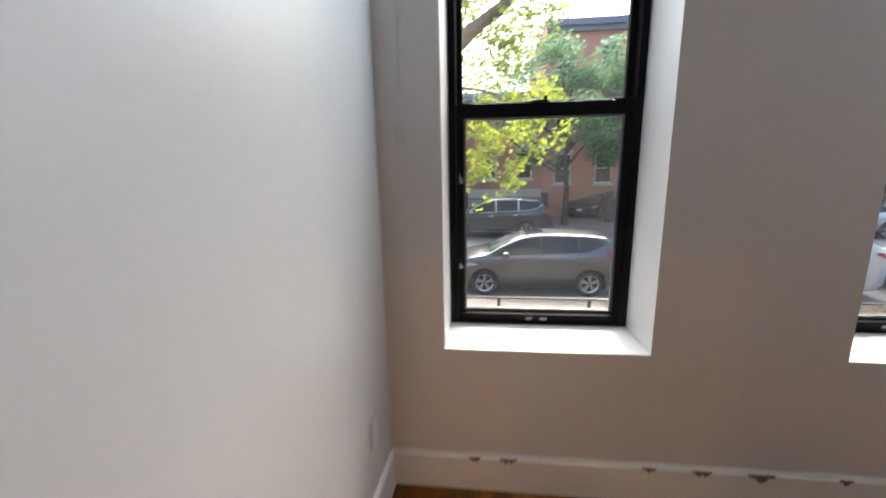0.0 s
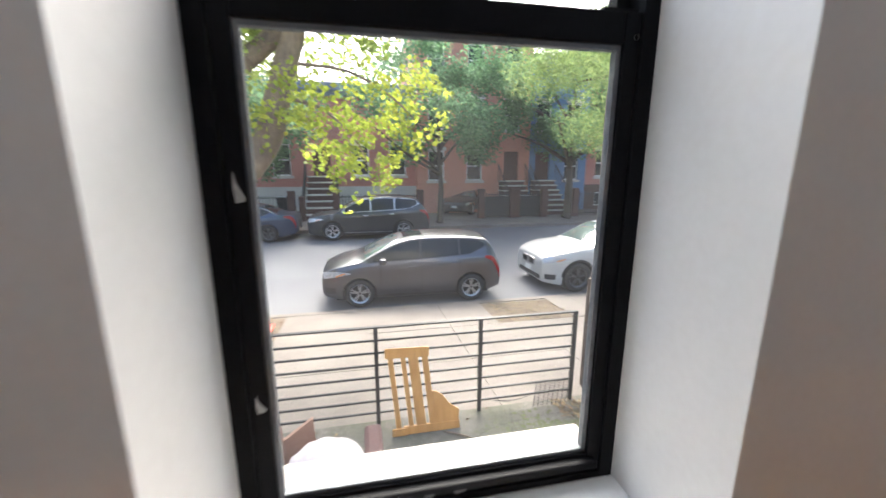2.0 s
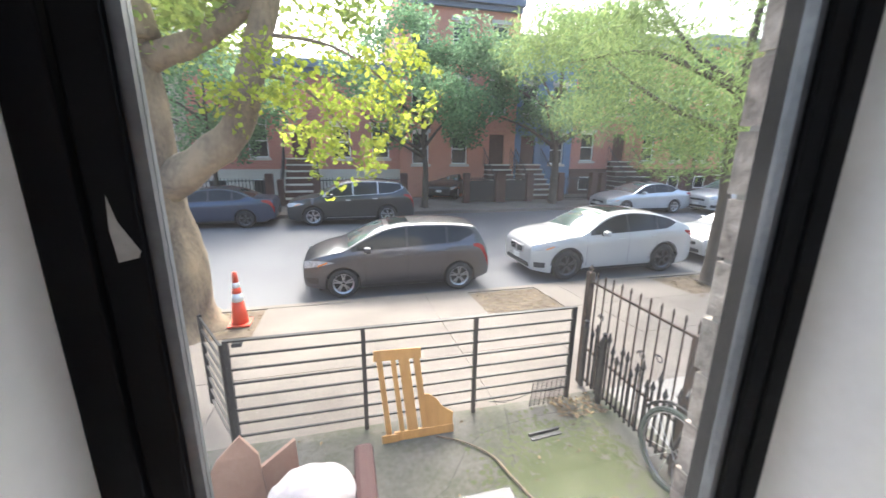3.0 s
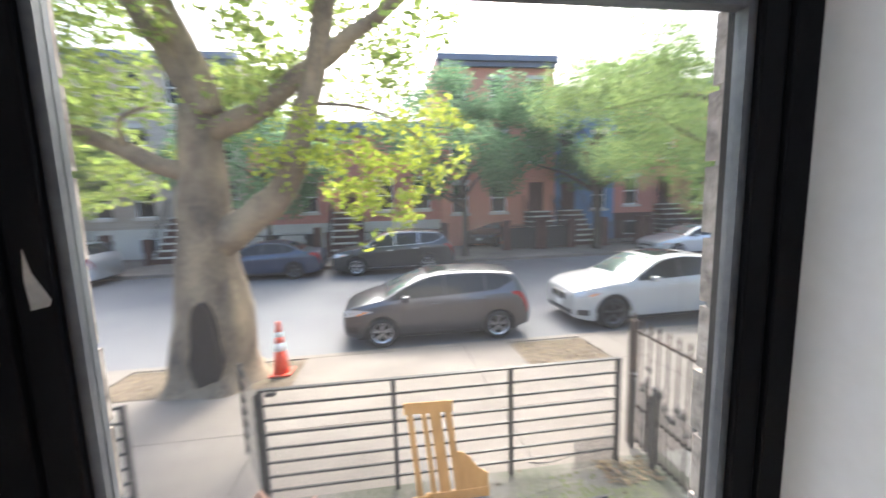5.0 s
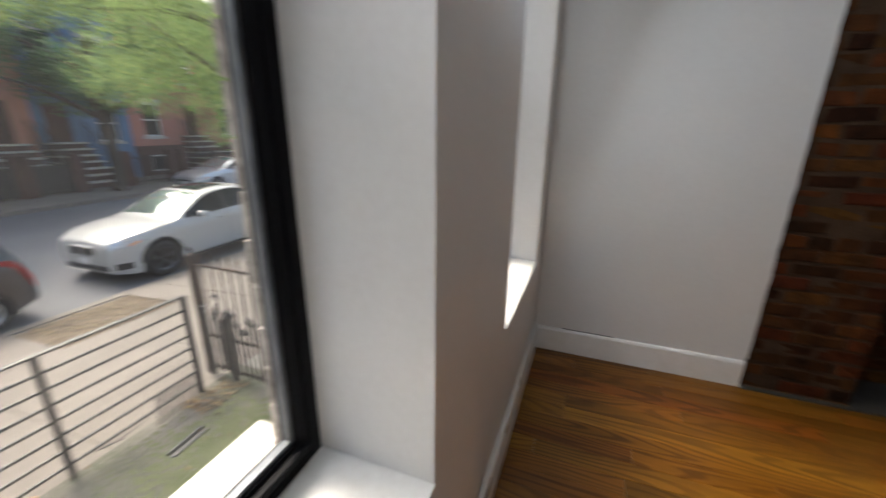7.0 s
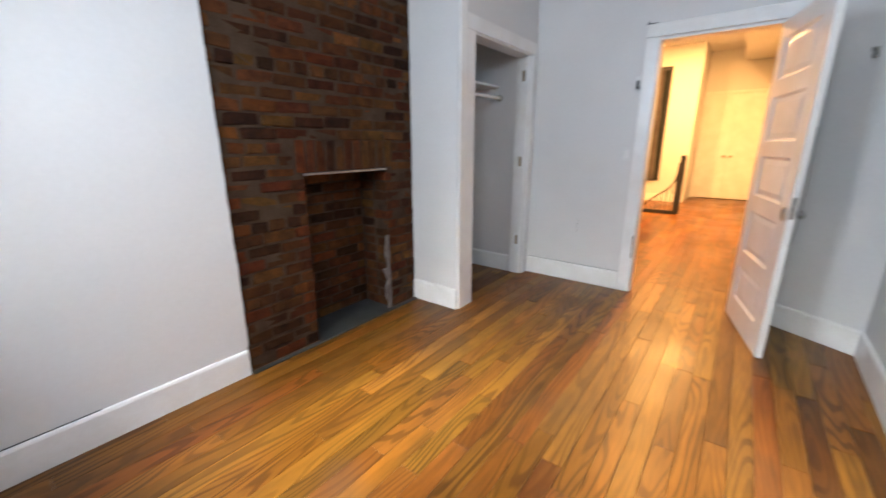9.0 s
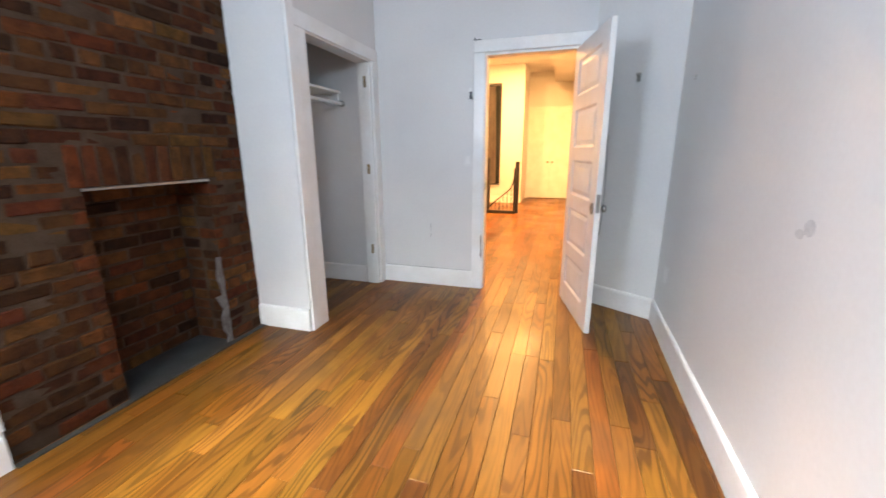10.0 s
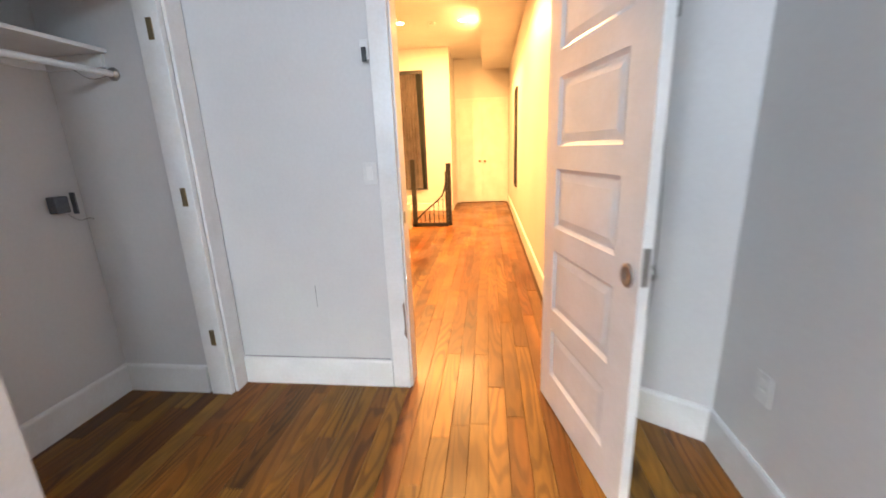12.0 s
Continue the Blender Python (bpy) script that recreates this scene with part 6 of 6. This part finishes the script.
# ---- houses across the street ----
def house(label, x0, x1, y, h, wallm, basem, cols, floors, z1, wh=1.7, ww=0.95, corn=CORNICE, base_h=1.6, door_at=None, sz=2.9):
    """A row house front with recessed windows, sills, cornice and a stoop."""
    g = -1.42
    hs = thing("row_house", label, "house", pose(x0, y, g))
    w = x1 - x0
    step = w / cols
    xs = [step * (i + 0.5) for i in range(cols)]
    rowsz = [z1 + k * sz for k in range(floors) if z1 + k * sz + wh < h - 0.4]
    bm = bmesh.new()
    zc = base_h
    for zr in rowsz:
        box(bm, 0, w, 0, 0.3, zc, zr)
        xa = 0
        for x in xs:
            box(bm, xa, x - ww / 2, 0, 0.3, zr, zr + wh)
            xa = x + ww / 2
        box(bm, xa, w, 0, 0.3, zr, zr + wh)
        zc = zr + wh
    box(bm, 0, w, 0, 0.3, zc, h)
    box(bm, 0, w, 0.3, 9.0, 0, h)
    part("wall", bm, wallm, hs)
    part("base_wall", bx((0, w, -0.05, 0.3, 0, base_h)), basem, hs)
    part("roof", bx((-0.02, w + 0.02, 0.0, 9.0, h + 0.002, h + 0.15)), CORNICE, hs)
    part("cornice", bx((-0.05, w + 0.05, -0.45, 0.05, h - 0.35, h), (0, w, -0.25, -0.001, h - 0.6, h - 0.351), bevel=0.02), corn, hs)
    for zr in rowsz:
        for x in xs:
            if door_at is not None and zr == rowsz[0] and abs(x - xs[door_at]) < 0.1:
                dr = part("door", bx((x - ww / 2, x + ww / 2, 0.14, 0.2, zr - 0.001, zr + wh)), BROWNST, hs)
                continue
            wn_ = part("window", bx((x - ww / 2, x - ww / 2 + 0.06, 0.10, 0.18, zr, zr + wh), (x + ww / 2 - 0.06, x + ww / 2, 0.10, 0.18, zr, zr + wh), (x - ww / 2, x + ww / 2, 0.10, 0.18, zr + wh / 2 - 0.03, zr + wh / 2 + 0.03),
                                    (x - ww / 2, x + ww / 2, 0.10, 0.18, zr, zr + 0.07), (x - ww / 2, x + ww / 2, 0.10, 0.18, zr + wh - 0.07, zr + wh)), TRIM, hs)
            part("pane", bx((x - ww / 2 + 0.06, x + ww / 2 - 0.06, 0.15, 0.16, zr + 0.07, zr + wh - 0.07)), DARKGLASS, wn_)
            part("sill", bx((x - ww / 2 - 0.1, x + ww / 2 + 0.1, -0.08, 0.1, zr - 0.14, zr - 0.001)), LIME, wn_)
            part("lintel", bx((x - ww / 2 - 0.1, x + ww / 2 + 0.1, -0.05, 0.05, zr + wh + 0.001, zr + wh + 0.22)), LIME, wn_)
    for x in xs:
        if base_h > 1.3 and (door_at is None or abs(x - xs[door_at]) > 0.1):
            bw_ = part("window", bx((x - 0.45, x + 0.45, -0.06, -0.045, 0.25, 1.1)), TRIM, hs)
            part("pane", bx((x - 0.39, x + 0.39, -0.066, -0.061, 0.31, 1.04)), DARKGLASS, bw_)
    if door_at is not None:
        x = xs[door_at]
        n = 7
        for k in range(n):
            z = z1 * (k + 1) / n
            st = part("step", bx((x - 0.75, x + 0.75, -0.32 * (n - k), -0.051, z1 * k / n, z - 0.07)), BROWNST, hs)
            part("tread", bx((x - 0.78, x + 0.78, -0.32 * (n - k) - 0.04, -0.051, z - 0.069, z - 0.002), bevel=0.01), LIME, st, "pale stone tread")
        for s in (-0.85, 0.85):
            part("newel", bx((x + s - 0.14, x + s + 0.14, -0.32 * n - 0.3, -0.32 * n - 0.02, 0, 1.25), bevel=0.02), BROWNST, hs, "brownstone newel post")
            part("handrail", tb([(x + s, -0.32 * n - 0.1, 1.05), (x + s, -0.1, z1 + 0.95)], 0.03, 6), IRON, hs)
            for k in range(10):
                q = (k + 0.5) / 10
                part("baluster", tb([(x + s, -0.32 * n * (1 - q), z1 * q), (x + s, -0.32 * n * (1 - q), 1.05 + (z1 - 0.1) * q)], 0.016, 5), IRON, hs)
    return hs


house("beige stone row house with dark windows and a stoop", -23.5, -15.5, 24.3, 10.5, BEIGE, BEIGE, 4, 3, 2.2, door_at=3)
house("beige stone row house beside the red one", -15.49, -7.2, 24.3, 10.5, BEIGE, LIME, 4, 3, 2.2, door_at=2)
house("red brick row house on a white stone base", -7.19, 3.3, 24.3, 7.0, REDB, LIME, 5, 2, 2.2, door_at=2)
house("orange-red brick house with a slate-blue cornice", 3.31, 10.2, 24.0, 10.6, ORANGEB, ORANGEB, 3, 3, 1.9, base_h=1.2, door_at=2)
house("blue painted house with white trim", 10.21, 14.2, 24.3, 9.0, BLUEP, BLUEP, 2, 3, 1.9, base_h=1.2, door_at=0)
house("red brick row house far along the street", 14.21, 23.5, 24.3, 9.6, REDB, BROWNST, 4, 3, 2.1, door_at=1)
house("brown row house at the end of the view", 23.51, 34.0, 24.3, 10.0, REDB, BROWNST, 5, 3, 2.1, door_at=1)


def iron_fence(x0, x1, y, h, label, solid=False):
    f = thing("iron_fence", label, "fence", pose(x0, y, -1.42), group="front yard fences")
    w = x1 - x0
    for x in (0, w):
        part("post", bx((x - 0.17, x + 0.17, -0.17, 0.17, 0, h + 0.2), bevel=0.015), BROWNST, f, "brown fence post")
    for z in (0.15, h - 0.12):
        part("rail", bx((0.09, w - 0.09, -0.02, 0.02, z - 0.02, z + 0.02)), IRON, f)
    me = None
    for i in range(int(w / 0.15)):
        x = 0.15 + i * 0.15
        if x > w - 0.12:
            break
        if me is None:
            b = part("picket", bx((-0.016, 0.016, -0.016, 0.016, 0.0, h)), IRON, f)
            b.matrix_basis = pose(x, 0, 0)
            me = b.data
        else:
            share("picket", me, f, pose(x, 0, 0))
    if solid:
        part("panel", bx((0.1, w - 0.1, 0.025, 0.05, 0.05, h - 0.2)), DARKP, f, "dark solid panel behind the bars")


for a, b, s in ((-15.0, -12.6, False), (-6.9, -3.2, False), (-1.1, 3.1, False), (6.4, 8.2, True), (8.4, 10.0, True), (11.9, 14.0, False), (14.6, 18.2, False)):
    iron_fence(a, b, 21.4, 1.35, "black iron front yard fence between brown posts", s)
rb = thing("recycling_bin", "blue plastic bin beside the beige stoop", "bin", pose(-13.6, 21.9, -1.42))
part("body", bx((-0.35, 0.35, -0.3, 0.3, 0, 0.75), bevel=0.04), mat("blue_plastic", (0.04, 0.14, 0.5), None, 0.45), rb)
part("lid", bx((-0.38, 0.38, -0.33, 0.33, 0.752, 0.82), bevel=0.02), mat("blue_lid", (0.05, 0.16, 0.5), None, 0.45), rb)

# ---- bricks of the chimney breast ----
chim = tagged(new("wall_brick"), "bare dark red brick chimney breast with a fireplace opening", "brick wall", kind="structure")
FY0, FY1, FH = -0.505, 0.178, 1.105
YB0, YB1 = -0.797, 0.65
part("mortar", bx((XB + 0.007, 2.95, YB0, FY0, 0, H), (XB + 0.007, 2.95, FY1, YB1, 0, H), (XB + 0.007, 2.95, FY0, FY1, FH, H), (2.68, 2.95, FY0, FY1, 0, FH)), MORTAR, chim)
part("hearth", bx((XB - 0.01, 2.679, FY0 + 0.001, FY1 - 0.001, -0.005, 0.006), bevel=0.002), SLATE, chim, "dark slate hearth slab")
part("hearth_edge", bx((XB - 0.045, XB - 0.011, YB0 + 0.02, YB1, 0.0005, 0.009), bevel=0.002), SLATE, chim, "grey slate strip along the bricks")
part("lintel", bx((XB - 0.002, XB + 0.1, FY0, FY1, FH - 0.014, FH - 0.002), bevel=0.001), STEEL, chim, "thin steel lintel bar")
brick_cache = {}


def brick(w, h, m, d=0.06):
    key = (round(w, 2), round(h, 3), random.randrange(6))
    if key not in brick_cache:
        bm = bx((-d, 0, 0, key[0] - 0.009, 0, key[1] - 0.010))
        bmesh.ops.bevel(bm, geom=bm.edges[:], offset=0.006, segments=1, affect="EDGES")
        for v in bm.verts:
            v.co += Vector((random.uniform(-0.005, 0.003), random.uniform(-0.006, 0.005), random.uniform(-0.005, 0.005)))
        me = bpy.data.meshes.new("brick")
        bm.to_mesh(me)
        bm.free()
        me.materials.append(BRICK)
        brick_cache[key] = me
    share("brick", brick_cache[key], chim, m)


def course(a, b, z, h, place, start):
    y = a - start
    while y < b - 0.02:
        w = 0.205 if not place[1] else 0.105
        y0, y1 = max(y, a), min(y + w, b)
        if y1 - y0 > 0.03:
            brick(y1 - y0, h, place[0](y0, z))
        y += w


face = lambda y, z: pose(XB + random.uniform(-0.003, 0.006), y, z + random.uniform(-0.003, 0.003), random.uniform(-0.6, 0.6), 0, 0) @ Matrix.Diagonal((-1, 1, 1, 1))
CO = 0.0715
k = 0
z = 0.01
while z < H - 0.05:
    header = k % 6 == 5
    st = (0.0 if k % 2 else 0.1) if not header else 0.03
    st += random.uniform(0, 0.03)
    if z + CO * 0.6 < FH:
        course(YB0, FY0, z, CO, (face, header), st)
        course(FY1, YB1, z, CO, (face, header), st)
    elif z < FH + 0.19:
        course(YB0, FY0 - 0.06, z, CO, (face, header), st)
        course(FY1 + 0.06, YB1, z, CO, (face, header), st)
    else:
        course(YB0, YB1, z, CO, (face, header), st)
    z += CO
    k += 1
y = FY0 - 0.055
while y < FY1 + 0.05:
    brick(0.072, 0.2, face(y, FH + 0.004))
    y += 0.072
inner = lambda y, z: pose(2.672 + random.uniform(-0.006, 0.004), y, z) @ Matrix.Diagonal((-1, 1, 1, 1))
z, k = 0.01, 0
while z < FH - 0.03:
    course(FY0, FY1, z, CO, (inner, False), 0.05 if k % 2 else 0.13)
    for yy, rz in ((FY0 + 0.002, 90), (FY1 - 0.002, -90)):
        sg = 1 if rz > 0 else -1
        for x0 in (XB + 0.004, XB + 0.15):
            m = Matrix.Translation((x0 + random.uniform(-0.004, 0.004), yy + sg * random.uniform(0.0, 0.006), z)) @ Matrix(((0, 1, 0, 0), (sg, 0, 0, 0), (0, 0, 1, 0), (0, 0, 0, 1)))
            brick(0.145 if (x0 < XB + 0.1) == (k % 2 == 0) else 0.12, CO, m)
    z += CO
    k += 1
for z0, z1, w in ((0.0, 0.34, 0.05), (0.34, 0.60, 0.025)):
    bm = bmesh.new()
    n = 7
    a = [(XB - 0.004 + 0.0, FY0 + 0.002 - 0.012 * random.random(), z0 + (z1 - z0) * i / n) for i in range(n + 1)]
    b = [(XB - 0.004, FY0 + 0.016 + w * random.random(), z0 + (z1 - z0) * i / n) for i in range(n + 1)]
    slab(bm, a + b[::-1], (0.02, 0, 0))
    part("broken_plaster", bm, PLASTER, chim, "grey crumbled plaster at the fireplace edge")
# ragged plaster edge where the wall paint stops
for yy, sgn in ((YB1, 1), (YB0, -1)):
    bm = bmesh.new()
    n = 60
    a = [(XB - 0.010, yy + sgn * 0.006, 0.17 + (H - 0.2) * i / n) for i in range(n + 1)]
    b = [(XB - 0.010, yy - sgn * (0.002 + 0.008 * abs(noise.noise(Vector((i * 0.61, yy, 0)))) + 0.006 * random.random()), 0.17 + (H - 0.2) * i / n) for i in range(n + 1)]
    slab(bm, a + b[::-1], (0.012, 0, 0))
    part("plaster_edge", bm, WALL, chim, "ragged white plaster edge")

# ---- floor boards ----
floor = structure("floor", bx((-0.75, 3.0, -2.1, 1.9, -0.2, -0.012), (-0.15, 3.75, -9.85, -2.1, -0.2, -0.012)), SUBFLOOR, "worn varnished oak strip floor", "floor")
PW = 0.089
rng = random.Random(11)
hall = bmesh.new()
i = 0
x = -0.46
while x < 3.6:
    y = -9.7 - rng.uniform(0, 0.9)
    while y < YF:
        ln_ = rng.uniform(0.45, 1.9)
        a, b = max(y, -9.7), min(y + ln_, YF)
        x1 = x + PW - 0.0012
        dz = rng.uniform(-0.0006, 0.0006)
        if a < -2.4 and b > -2.4 and x > 0.0:
            b = max(a + 0.02, b)
        if x < 0.02:
            a = max(a, -2.05)
        if x1 > 2.70:
            b = min(b, -2.17)
        inroom = b > -2.3
        if b - a < 0.03:
            y += ln_
            continue
        if x1 <= 2.70 if inroom else x > -0.02:
            if inroom:
                bm = bx((x, x1, a, b - 0.001, -0.012, dz))
                top = [e for e in bm.edges if e.verts[0].co.z > -0.005 and e.verts[1].co.z > -0.005]
                bmesh.ops.bevel(bm, geom=top, offset=0.0012, segments=1, affect="EDGES")
                part("floor_board", bm, OAK, floor)
            else:
                box(hall, x, x1, a, b - 0.001, -0.012, dz)
        y += ln_
    x += PW
tagged(part("hall_boards", hall, OAK_FAR, floor), kind="stuff")
